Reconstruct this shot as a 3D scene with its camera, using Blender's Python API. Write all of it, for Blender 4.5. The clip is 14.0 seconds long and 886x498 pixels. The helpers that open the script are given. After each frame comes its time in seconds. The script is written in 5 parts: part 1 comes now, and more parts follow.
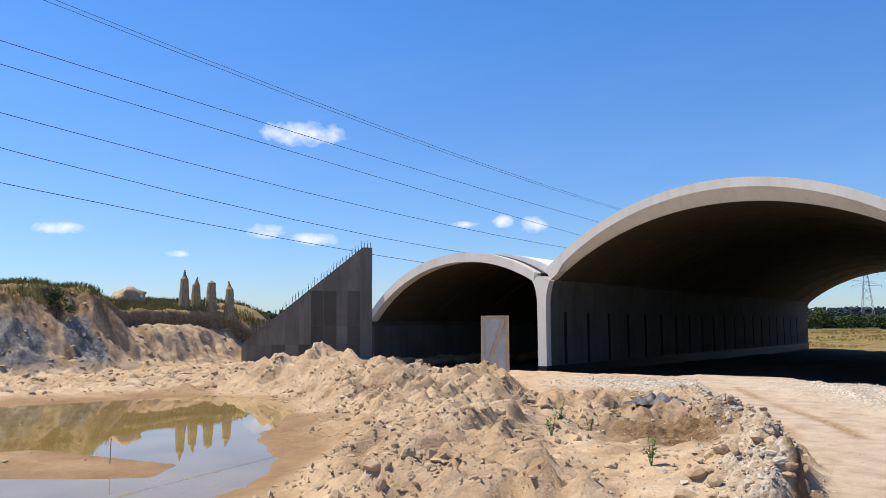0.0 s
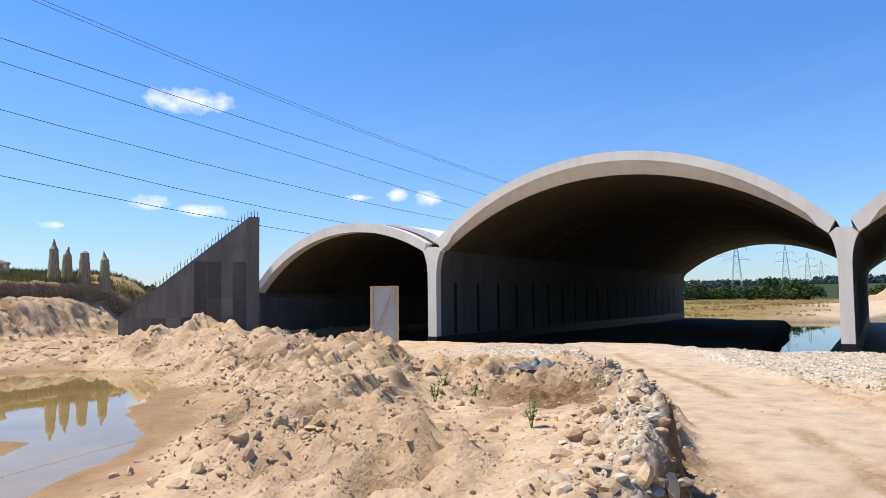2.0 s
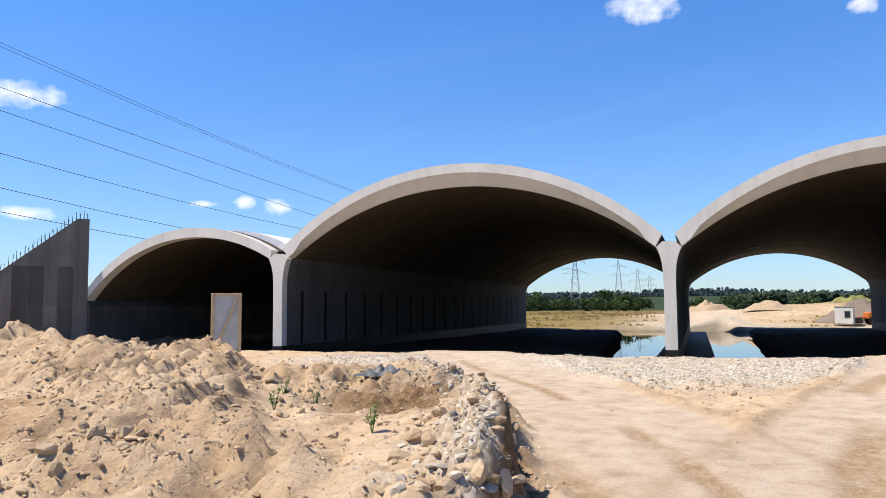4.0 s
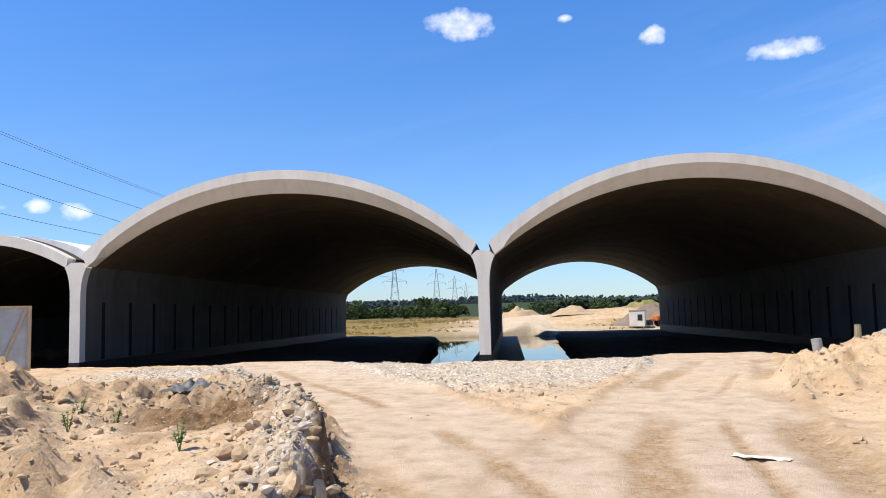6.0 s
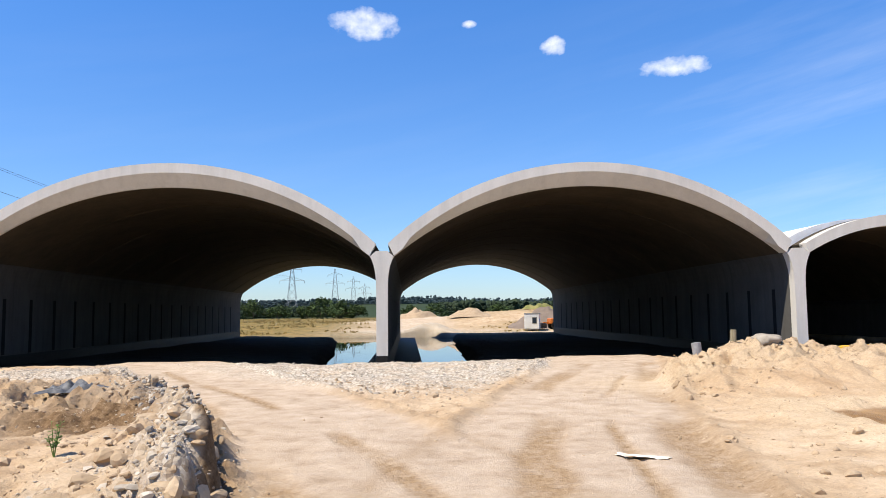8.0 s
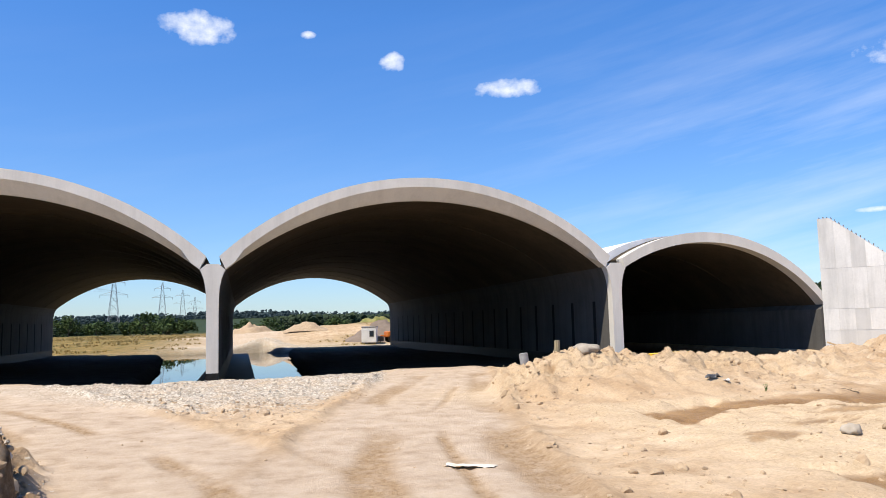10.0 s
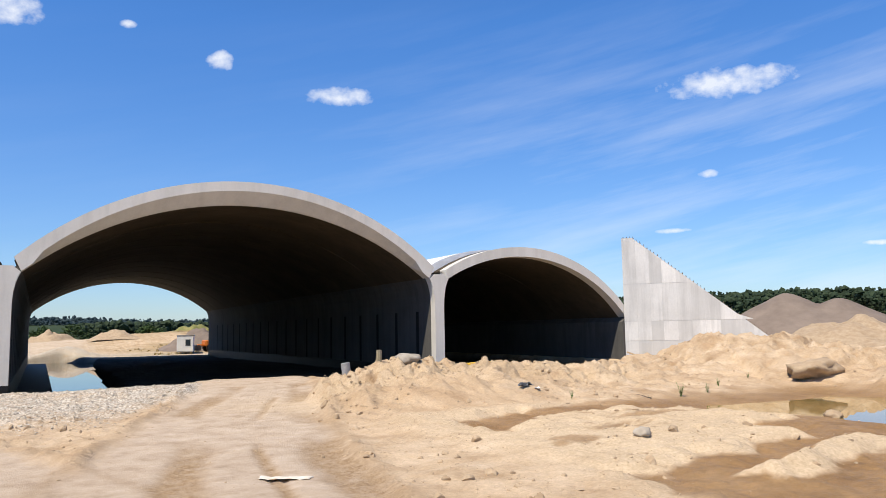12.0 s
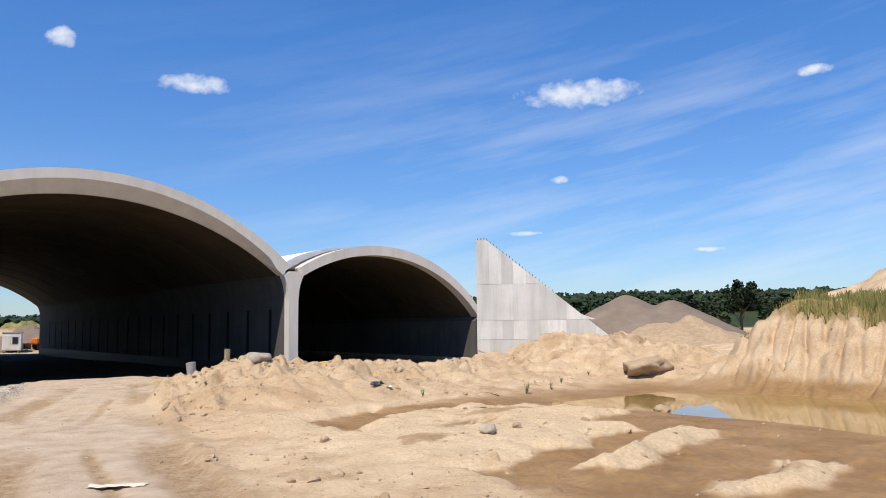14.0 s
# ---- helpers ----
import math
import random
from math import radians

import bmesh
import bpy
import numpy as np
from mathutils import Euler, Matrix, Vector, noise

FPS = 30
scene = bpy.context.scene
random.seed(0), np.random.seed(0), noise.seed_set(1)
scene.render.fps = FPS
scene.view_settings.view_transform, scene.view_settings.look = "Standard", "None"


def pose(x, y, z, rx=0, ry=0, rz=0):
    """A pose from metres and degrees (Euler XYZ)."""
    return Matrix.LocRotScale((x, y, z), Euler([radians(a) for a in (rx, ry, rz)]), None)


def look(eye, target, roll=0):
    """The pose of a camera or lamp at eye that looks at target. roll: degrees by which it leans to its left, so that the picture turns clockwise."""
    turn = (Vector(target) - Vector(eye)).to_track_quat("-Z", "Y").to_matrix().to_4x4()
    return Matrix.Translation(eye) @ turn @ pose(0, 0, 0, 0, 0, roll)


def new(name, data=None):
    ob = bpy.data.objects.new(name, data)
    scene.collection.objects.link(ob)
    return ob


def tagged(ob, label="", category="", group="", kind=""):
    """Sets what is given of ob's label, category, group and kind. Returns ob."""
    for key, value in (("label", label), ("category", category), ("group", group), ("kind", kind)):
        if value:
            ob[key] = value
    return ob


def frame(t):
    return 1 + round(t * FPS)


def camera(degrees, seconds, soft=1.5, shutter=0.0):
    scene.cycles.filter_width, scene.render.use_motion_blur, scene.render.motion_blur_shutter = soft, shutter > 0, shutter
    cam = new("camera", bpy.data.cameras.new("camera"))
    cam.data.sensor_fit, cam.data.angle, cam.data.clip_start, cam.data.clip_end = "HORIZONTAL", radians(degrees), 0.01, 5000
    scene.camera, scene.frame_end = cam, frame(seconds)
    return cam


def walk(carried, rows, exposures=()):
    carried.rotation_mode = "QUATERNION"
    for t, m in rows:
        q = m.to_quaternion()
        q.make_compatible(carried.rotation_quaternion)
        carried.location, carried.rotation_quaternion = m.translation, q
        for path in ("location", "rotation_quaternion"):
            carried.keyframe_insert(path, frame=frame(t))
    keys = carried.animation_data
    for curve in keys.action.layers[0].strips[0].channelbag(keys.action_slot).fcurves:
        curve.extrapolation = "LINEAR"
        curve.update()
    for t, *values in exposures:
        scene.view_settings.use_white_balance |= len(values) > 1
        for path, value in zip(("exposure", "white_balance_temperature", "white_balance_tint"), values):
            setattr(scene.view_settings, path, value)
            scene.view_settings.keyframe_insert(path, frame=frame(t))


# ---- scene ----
# ---------------------------------------------------------------- camera
cam = camera(60.4, 14.0, soft=0.75)
PATH = [
    (0, (0.945, 0.191, 2.851), (-0.269, 1.768, 3.052), -0.3),
    (0.5, (0.914, 0.334, 2.815), (-0.224, 1.973, 2.946), -1.0),
    (1, (0.874, 0.469, 2.771), (-0.225, 2.135, 2.894), -0.9),
    (1.5, (0.831, 0.628, 2.698), (-0.212, 2.33, 2.823), -0.7),
    (2, (0.838, 0.733, 2.674), (-0.148, 2.468, 2.804), -0.6),
    (2.5, (0.843, 0.801, 2.635), (-0.082, 2.569, 2.768), -0.2),
    (5, (0.864, 1.033, 2.515), (0.472, 2.988, 2.674), -0.9),
    (5.5, (0.877, 1.029, 2.515), (0.596, 3.003, 2.673), -1.0),
    (6, (0.894, 1.017, 2.524), (0.726, 3.003, 2.694), -1.4),
    (6.5, (0.918, 1.024, 2.524), (0.835, 3.015, 2.696), -1.3),
    (7, (0.921, 1.027, 2.53), (0.888, 3.019, 2.7), -1.3),
    (9.5, (0.991, 0.955, 2.544), (1.38, 2.909, 2.722), -0.7),
    (10, (1.017, 0.934, 2.56), (1.529, 2.858, 2.755), -1.4),
    (10.5, (1.056, 0.881, 2.57), (1.705, 2.761, 2.782), -1.0),
    (11, (1.077, 0.887, 2.56), (1.844, 2.721, 2.78), -1.2),
    (11.5, (1.081, 0.878, 2.558), (1.914, 2.684, 2.772), -0.8),
    (12, (1.081, 0.873, 2.565), (2.012, 2.631, 2.775), -1.0),
    (12.5, (1.114, 0.852, 2.569), (2.16, 2.544, 2.774), -1.0),
    (13, (1.142, 0.81, 2.572), (2.283, 2.44, 2.773), -1.2),
    (13.5, (1.146, 0.826, 2.58), (2.345, 2.415, 2.78), -0.8),
    (14, (1.169, 0.832, 2.587), (2.41, 2.387, 2.787), -0.7),
]
walk(cam, [(t, look(eye, target, roll)) for t, eye, target, roll in PATH],
     exposures=[(0, 0.28), (2, 0.44), (6.5, 0.47), (11, 0.37), (12.5, 0.2), (14, 0.15)])

# ---------------------------------------------------------------- sun and sky
SUN_TO = Vector((-1.0, -0.48, 1.9)).normalized()
sun = new("sun", bpy.data.lights.new("sun", "SUN"))
sun.data.energy, sun.data.angle, sun.data.color = 5.0, radians(0.53), (1.0, 0.90, 0.75)
sun.matrix_world = look(SUN_TO * 100, (0, 0, 0))


def sky():
    """Clear summer sky with a few small fair-weather clouds and thin high streaks."""
    world = bpy.data.worlds.new("sky")
    world.use_nodes = True
    scene.world = world
    nt = world.node_tree
    N, L = nt.nodes, nt.links
    N.clear()

    def math_(op, a, b=None, c=None):
        n = N.new("ShaderNodeMath")
        n.operation = op
        for i, v in enumerate((a, b, c)):
            if v is None:
                continue
            if isinstance(v, (int, float)):
                n.inputs[i].default_value = v
            else:
                L.new(v, n.inputs[i])
        return n.outputs[0]

    tex = N.new("ShaderNodeTexSky")
    tex.sky_type = "NISHITA"
    tex.sun_disc = False
    tex.sun_elevation = math.asin(SUN_TO.z)
    tex.sun_rotation = math.atan2(SUN_TO.x, SUN_TO.y)
    tex.air_density, tex.dust_density, tex.ozone_density, tex.altitude = 1.0, 0.35, 2.0, 200
    hsv = N.new("ShaderNodeMixRGB")
    hsv.blend_type = "MULTIPLY"
    hsv.inputs[0].default_value = 1.0
    L.new(tex.outputs[0], hsv.inputs[1])
    coord = N.new("ShaderNodeTexCoord")
    sep = N.new("ShaderNodeSeparateXYZ")
    L.new(coord.outputs["Generated"], sep.inputs[0])
    az = math_("MULTIPLY", math_("ARCTAN2", sep.outputs[0], sep.outputs[1]), 57.2958)
    el = math_("MULTIPLY", math_("ARCSINE", sep.outputs[2]), 57.2958)
    # deeper blue overhead, paler towards the horizon
    tone = N.new("ShaderNodeValToRGB")
    tone.color_ramp.elements[0].color, tone.color_ramp.elements[0].position = (0.82, 0.99, 1.28, 1), 0.006
    tone.color_ramp.elements[1].color, tone.color_ramp.elements[1].position = (0.56, 1.07, 1.68, 1), 0.25
    zenith = tone.color_ramp.elements.new(0.75)
    zenith.color = (0.34, 0.66, 1.08, 1)
    L.new(math_("DIVIDE", el, 90.0), tone.inputs[0])
    L.new(tone.outputs[0], hsv.inputs[2])
    flat = N.new("ShaderNodeCombineXYZ")
    L.new(az, flat.inputs[0])
    L.new(el, flat.inputs[1])

    def noise_(scale, detail, rough, stretch=(1, 1, 1)):
        m = N.new("ShaderNodeMapping")
        m.inputs["Scale"].default_value = stretch
        L.new(flat.outputs[0], m.inputs["Vector"])
        n = N.new("ShaderNodeTexNoise")
        n.inputs["Scale"].default_value, n.inputs["Detail"].default_value, n.inputs["Roughness"].default_value = scale, detail, rough
        L.new(m.outputs[0], n.inputs["Vector"])
        return n.outputs[0]

    puff = noise_(0.8, 4, 0.55, (1, 1.3, 1))
    # small cumulus: azimuth, elevation, half width, half height in degrees
    clouds = [(-48.2, 14.2, 3.4, 0.95), (-50.8, 7.0, 1.5, 0.6), (-47.3, 6.5, 2.0, 0.5), (-30.7, 7.5, 1.1, 0.7), (-35.9, 7.6, 1.1, 0.3),
              (-64.5, 6.7, 1.8, 0.45), (-33.0, 7.8, 0.9, 0.5), (-3.1, 21.2, 2.7, 1.25), (11.3, 19.4, 1.0, 0.8), (20.2, 17.3, 2.6, 0.8),
              (49.3, 16.9, 4.9, 1.05), (47.4, 10.7, 0.8, 0.3), (44.8, 6.8, 1.4, 0.2), (4.9, 21.2, 0.6, 0.3), (65.3, 16.8, 1.2, 0.4),
              (-20.0, 9.0, 1.6, 0.4), (9.0, 4.5, 1.2, 0.25), (58.0, 5.2, 1.2, 0.2), (-57.0, 5.2, 0.9, 0.3)]
    total = None
    for a, e, w, h in clouds:
        dx = math_("DIVIDE", math_("SUBTRACT", az, a), w)
        dy = math_("DIVIDE", math_("SUBTRACT", el, e), h)
        r = math_("ADD", math_("MULTIPLY", dx, dx), math_("MULTIPLY", dy, dy))
        m = math_("MAXIMUM", math_("SUBTRACT", 1.0, math_("MULTIPLY", r, 0.62)), 0.0)
        total = m if total is None else math_("MAXIMUM", total, m)
    body = math_("MULTIPLY", math_("SUBTRACT", math_("ADD", total, math_("MULTIPLY", puff, 1.5)), 1.16), 1.15)
    body = math_("MULTIPLY", body, math_("GREATER_THAN", total, 0.0))
    body = math_("MINIMUM", math_("MAXIMUM", body, 0.0), 0.8)
    # thin streaks, mostly towards the east
    tilt = N.new("ShaderNodeMapping")
    tilt.vector_type = "TEXTURE"
    tilt.inputs["Rotation"].default_value = (0, 0, radians(11))
    tilt.inputs["Scale"].default_value = (34, 4.2, 1)
    L.new(flat.outputs[0], tilt.inputs["Vector"])
    st = N.new("ShaderNodeTexNoise")
    st.inputs["Scale"].default_value, st.inputs["Detail"].default_value, st.inputs["Roughness"].default_value = 1.3, 7, 0.6
    L.new(tilt.outputs[0], st.inputs["Vector"])
    east = math_("MINIMUM", math_("MAXIMUM", math_("DIVIDE", math_("SUBTRACT", az, 8), 42), 0.08), 1.0)
    wisp = math_("MULTIPLY", math_("MAXIMUM", math_("SUBTRACT", st.outputs[0], 0.45), 0.0), 1.15)
    wisp = math_("MULTIPLY", math_("MULTIPLY", wisp, east), math_("GREATER_THAN", el, 0.0))
    lower = math_("MINIMUM", math_("MAXIMUM", math_("DIVIDE", math_("SUBTRACT", 25.0, el), 12.0), 0.12), 1.0)
    wisp = math_("MINIMUM", math_("MULTIPLY", wisp, lower), 0.5)
    cover = math_("MAXIMUM", body, wisp)
    mix = N.new("ShaderNodeMixRGB")
    mix.inputs[2].default_value = (9.4, 9.6, 10.0, 1)
    L.new(cover, mix.inputs[0])
    L.new(hsv.outputs[0], mix.inputs[1])
    bg = N.new("ShaderNodeBackground")
    bg.inputs["Strength"].default_value = 0.09
    L.new(mix.outputs[0], bg.inputs[0])
    out = N.new("ShaderNodeOutputWorld")
    L.new(bg.outputs[0], out.inputs[0])


sky()


# ---------------------------------------------------------------- materials
class Mat:
    """Small node builder round one Principled material."""

    def __init__(self, name, rough=0.9, metal=0.0):
        self.m = bpy.data.materials.new(name)
        self.m.use_nodes = True
        self.t = self.m.node_tree
        self.b = self.t.nodes["Principled BSDF"]
        self.b.inputs["Roughness"].default_value = rough
        self.b.inputs["Metallic"].default_value = metal
        self.b.inputs["Specular IOR Level"].default_value = 0.25
        self.co = self.t.nodes.new("ShaderNodeTexCoord").outputs["Object"]

    def put(self, socket, v):
        if isinstance(v, (int, float)):
            socket.default_value = v
        elif isinstance(v, tuple):
            socket.default_value = (*v, 1) if len(v) == 3 and len(socket.default_value) == 4 else v
        else:
            self.t.links.new(v, socket)

    def world_co(self):
        """Place in the world, so that shared meshes do not repeat their grain."""
        g = self.t.nodes.new("ShaderNodeNewGeometry")
        self.co = g.outputs["Position"]
        return self

    def noise(self, scale, detail=5, rough=0.6, stretch=None, shift=0.0):
        v = self.co
        if stretch or shift:
            mp = self.t.nodes.new("ShaderNodeMapping")
            mp.inputs["Scale"].default_value = stretch or (1, 1, 1)
            mp.inputs["Location"].default_value = (shift, shift, shift)
            self.t.links.new(v, mp.inputs["Vector"])
            v = mp.outputs[0]
        n = self.t.nodes.new("ShaderNodeTexNoise")
        n.inputs["Scale"].default_value, n.inputs["Detail"].default_value, n.inputs["Roughness"].default_value = scale, detail, rough
        self.t.links.new(v, n.inputs["Vector"])
        return n.outputs[0]

    def voronoi(self, scale, feature="F1"):
        n = self.t.nodes.new("ShaderNodeTexVoronoi")
        n.feature = feature
        n.inputs["Scale"].default_value = scale
        self.t.links.new(self.co, n.inputs["Vector"])
        return n

    def ramp(self, fac, *stops):
        n = self.t.nodes.new("ShaderNodeValToRGB")
        e = n.color_ramp.elements
        while len(e) < len(stops):
            e.new(0.5)
        for i, (p, c) in enumerate(stops):
            e[i].position = p
            e[i].color = (*c, 1) if isinstance(c, tuple) else (c, c, c, 1)
        self.t.links.new(fac, n.inputs[0])
        return n.outputs[0]

    def mix(self, fac, a, b, mode="MIX"):
        n = self.t.nodes.new("ShaderNodeMixRGB")
        n.blend_type = mode
        for s, v in zip(n.inputs, (fac, a, b)):
            self.put(s, v)
        return n.outputs[0]

    def calc(self, op, a, b=0.0):
        n = self.t.nodes.new("ShaderNodeMath")
        n.operation = op
        self.put(n.inputs[0], a)
        self.put(n.inputs[1], b)
        return n.outputs[0]

    def attr(self, name):
        n = self.t.nodes.new("ShaderNodeAttribute")
        n.attribute_name = name
        return n.outputs["Fac"]

    def rand(self):
        return self.t.nodes.new("ShaderNodeObjectInfo").outputs["Random"]

    def island(self):
        return self.t.nodes.new("ShaderNodeNewGeometry").outputs["Random Per Island"]

    def colour(self, c):
        self.put(self.b.inputs["Base Color"], c)
        return self

    def bump(self, height, strength=0.4, distance=0.05):
        n = self.t.nodes.new("ShaderNodeBump")
        n.inputs["Strength"].default_value, n.inputs["Distance"].default_value = strength, distance
        self.t.links.new(height, n.inputs["Height"])
        self.t.links.new(n.outputs[0], self.b.inputs["Normal"])
        return self


def concrete(name, light, dark, streak=0.5, vary=0.22):
    k = Mat(name, 0.85).world_co()
    base = k.ramp(k.noise(0.35, 4, 0.6), (0.3, dark), (0.7, light))
    base = k.mix(0.35, base, k.ramp(k.noise(9, 6, 0.7), (0.3, dark), (0.75, light)))
    stain = k.ramp(k.noise(1.0, 5, 0.65, (1.6, 1.6, 0.16)), (0.45, 0.0), (0.75, streak))
    base = k.mix(stain, base, tuple(c * 0.62 for c in dark))
    k.colour(k.mix(k.calc("MULTIPLY", k.rand(), vary), base, tuple(c * 0.7 for c in dark)))
    return k.bump(k.noise(28, 6, 0.7), 0.25, 0.02).m


# the gloom under the vaults is put into this wall colour
M_WALL = concrete("wall concrete with interior shade", (0.14, 0.133, 0.122), (0.075, 0.072, 0.066), 0.6)
M_RING = concrete("pale precast concrete", (0.76, 0.73, 0.67), (0.61, 0.585, 0.53), 0.3)
# soffit brown, darkened below bare concrete to hold the interior shade
M_VAULT = concrete("brown vault concrete with interior shade", (0.11, 0.084, 0.055), (0.05, 0.04, 0.028), 0.5)
M_PANEL = concrete("shuttered concrete", (0.80, 0.79, 0.76), (0.54, 0.535, 0.515), 0.6, 0.6)
# west wing wall: same concrete as M_PANEL, its shade put into the colour
M_PANEL_SHADED = concrete("shuttered concrete darkened for shade", (0.23, 0.222, 0.205), (0.13, 0.125, 0.114), 0.8, 0.5)
# stained panels of that wall, with the same shade in their colour
M_DAMP_SHADED = concrete("damp-stained concrete darkened for shade", (0.13, 0.125, 0.115), (0.075, 0.072, 0.066), 0.7, 0.5)


def bitumen():
    k = Mat("bitumen coat", 0.55).world_co()
    k.colour(k.ramp(k.noise(3, 5), (0.3, (0.008, 0.008, 0.008)), (0.8, (0.022, 0.021, 0.02))))
    return k.bump(k.noise(14, 4), 0.3, 0.02).m


M_BITUMEN = bitumen()


def membrane():
    k = Mat("white geotextile", 0.95).world_co()
    k.colour(k.ramp(k.noise(1.2, 5), (0.3, (0.66, 0.66, 0.66)), (0.7, (0.82, 0.82, 0.82))))
    return k.bump(k.noise(3, 4), 0.4, 0.08).m


M_MEMBRANE = membrane()


def ground_material():
    k = Mat("sand and soil", 0.95)
    k.b.inputs["Specular IOR Level"].default_value = 0.15
    big, mid, fine = k.noise(0.11, 5, 0.6), k.noise(0.9, 6, 0.65), k.noise(14, 6, 0.75)
    sand = k.ramp(mid, (0.28, (0.33, 0.22, 0.125)), (0.46, (0.49, 0.36, 0.23)), (0.68, (0.63, 0.495, 0.345)))
    warm = k.ramp(k.noise(0.45, 5, 0.6, None, 7.0), (0.3, (0.36, 0.23, 0.125)), (0.7, (0.55, 0.405, 0.255)))
    col = k.mix(k.ramp(big, (0.42, 0.0), (0.62, 0.7)), sand, warm)
    col = k.mix(0.5, col, k.ramp(fine, (0.25, (0.62, 0.62, 0.62)), (0.66, (1.3, 1.3, 1.3))), "MULTIPLY")
    # packed pale track with wheel marks
    road = k.ramp(k.noise(1.6, 6, 0.7), (0.28, (0.35, 0.26, 0.175)), (0.45, (0.47, 0.365, 0.265)), (0.70, (0.58, 0.475, 0.365)))
    road = k.mix(0.4, road, k.ramp(k.noise(30, 5, 0.8), (0.3, (0.7, 0.7, 0.7)), (0.7, (1.15, 1.15, 1.15))), "MULTIPLY")
    col = k.mix(k.attr("road"), col, road)
    rutted = k.ramp(k.noise(2.6, 6, 0.78), (0.3, 0.2), (0.55, 1.0))
    col = k.mix(k.calc("MULTIPLY", k.attr("rut"), rutted), col, k.ramp(k.noise(9, 5, 0.7), (0.3, (0.24, 0.155, 0.085)), (0.7, (0.41, 0.295, 0.18))))
    # crushed stone: many small grey and white grains
    v = k.voronoi(16)
    grain = k.ramp(v.outputs["Color"], (0.1, (0.29, 0.245, 0.19)), (0.5, (0.51, 0.445, 0.36)), (0.9, (0.74, 0.68, 0.58)))
    col = k.mix(k.calc("MULTIPLY", k.attr("gravel"), k.ramp(k.noise(1.1, 5, 0.7), (0.3, 0.35), (0.55, 1.0))), col, grain)
    col = k.mix(k.calc("MULTIPLY", k.attr("pale"), 0.75), col, k.ramp(fine, (0.3, (0.45, 0.33, 0.20)), (0.65, (0.68, 0.54, 0.365))))
    # darker damp soil showing through the dumped sand
    col = k.mix(k.calc("MULTIPLY", k.attr("loose"), k.ramp(k.noise(1.15, 6, 0.7, None, 3.0), (0.54, 0.0), (0.68, 0.5))), col, (0.36, 0.225, 0.12))
    # turned brown soil with crumbs; also stands for shade on lip and brow
    soil = k.ramp(k.noise(5, 7, 0.8), (0.32, (0.075, 0.042, 0.02)), (0.52, (0.22, 0.138, 0.072)), (0.75, (0.43, 0.31, 0.19)))
    col = k.mix(k.attr("soil"), col, soil)
    # damp silt round the pools
    wet = k.ramp(k.noise(0.7, 5, 0.6), (0.3, (0.25, 0.145, 0.06)), (0.7, (0.38, 0.24, 0.115)))
    wet = k.mix(0.45, wet, k.ramp(k.noise(7, 6, 0.75), (0.32, (0.45, 0.45, 0.42)), (0.66, (1.25, 1.22, 1.2))), "MULTIPLY")
    col = k.mix(k.attr("wet"), col, wet)
    # mud under the vaults, their shade put into its near-black colour
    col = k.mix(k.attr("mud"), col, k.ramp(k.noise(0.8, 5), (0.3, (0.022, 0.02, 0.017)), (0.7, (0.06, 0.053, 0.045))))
    # brown earth of the cut bank, in bands and runs
    earth = k.ramp(k.noise(1.3, 7, 0.75, (0.5, 1.0, 0.6)), (0.36, (0.13, 0.075, 0.035)), (0.5, (0.34, 0.22, 0.12)), (0.64, (0.58, 0.44, 0.28)))
    col = k.mix(k.calc("MULTIPLY", k.attr("scarp"), 0.9), col, earth)
    # blue-grey clay in the bank
    clay = k.ramp(k.noise(1.6, 6, 0.7), (0.36, (0.12, 0.115, 0.105)), (0.5, (0.22, 0.21, 0.195)), (0.66, (0.38, 0.36, 0.325)))
    col = k.mix(k.attr("clay"), col, clay)
    grass = k.ramp(k.noise(0.5, 6, 0.7), (0.3, (0.07, 0.085, 0.026)), (0.5, (0.21, 0.15, 0.05)), (0.72, (0.34, 0.23, 0.08)))
    col = k.mix(k.attr("grass"), col, grass)
    green = k.ramp(k.noise(0.06, 6, 0.7), (0.3, (0.02, 0.036, 0.014)), (0.7, (0.046, 0.064, 0.028)))
    col = k.mix(k.attr("green"), col, green)
    k.colour(col)
    k.put(k.b.inputs["Roughness"], k.calc("SUBTRACT", 0.95, k.calc("MULTIPLY", k.attr("wet"), 0.4)))
    hgt = k.calc("ADD", k.calc("MULTIPLY", k.noise(4, 8, 0.72), k.calc("ADD", 0.45, k.calc("MULTIPLY", k.attr("loose"), 1.5))), k.calc("MULTIPLY", k.noise(22, 5, 0.75), 0.45))
    hgt = k.calc("ADD", hgt, k.calc("MULTIPLY", k.calc("MULTIPLY", v.outputs["Distance"], k.attr("gravel")), -0.8))
    crumb, chip = k.voronoi(6.5), k.voronoi(17)
    lumpy = k.calc("ADD", k.calc("MULTIPLY", crumb.outputs["Distance"], -0.3), k.calc("MULTIPLY", chip.outputs["Distance"], -0.16))
    hgt = k.calc("ADD", hgt, k.calc("MULTIPLY", lumpy, k.calc("ADD", 0.05, k.attr("loose"))))
    hgt = k.calc("ADD", hgt, k.calc("MULTIPLY", k.noise(11, 7, 0.8), k.calc("MULTIPLY", k.attr("loose"), 0.3)))
    return k.bump(hgt, 0.7, 0.09).m


M_GROUND = ground_material()


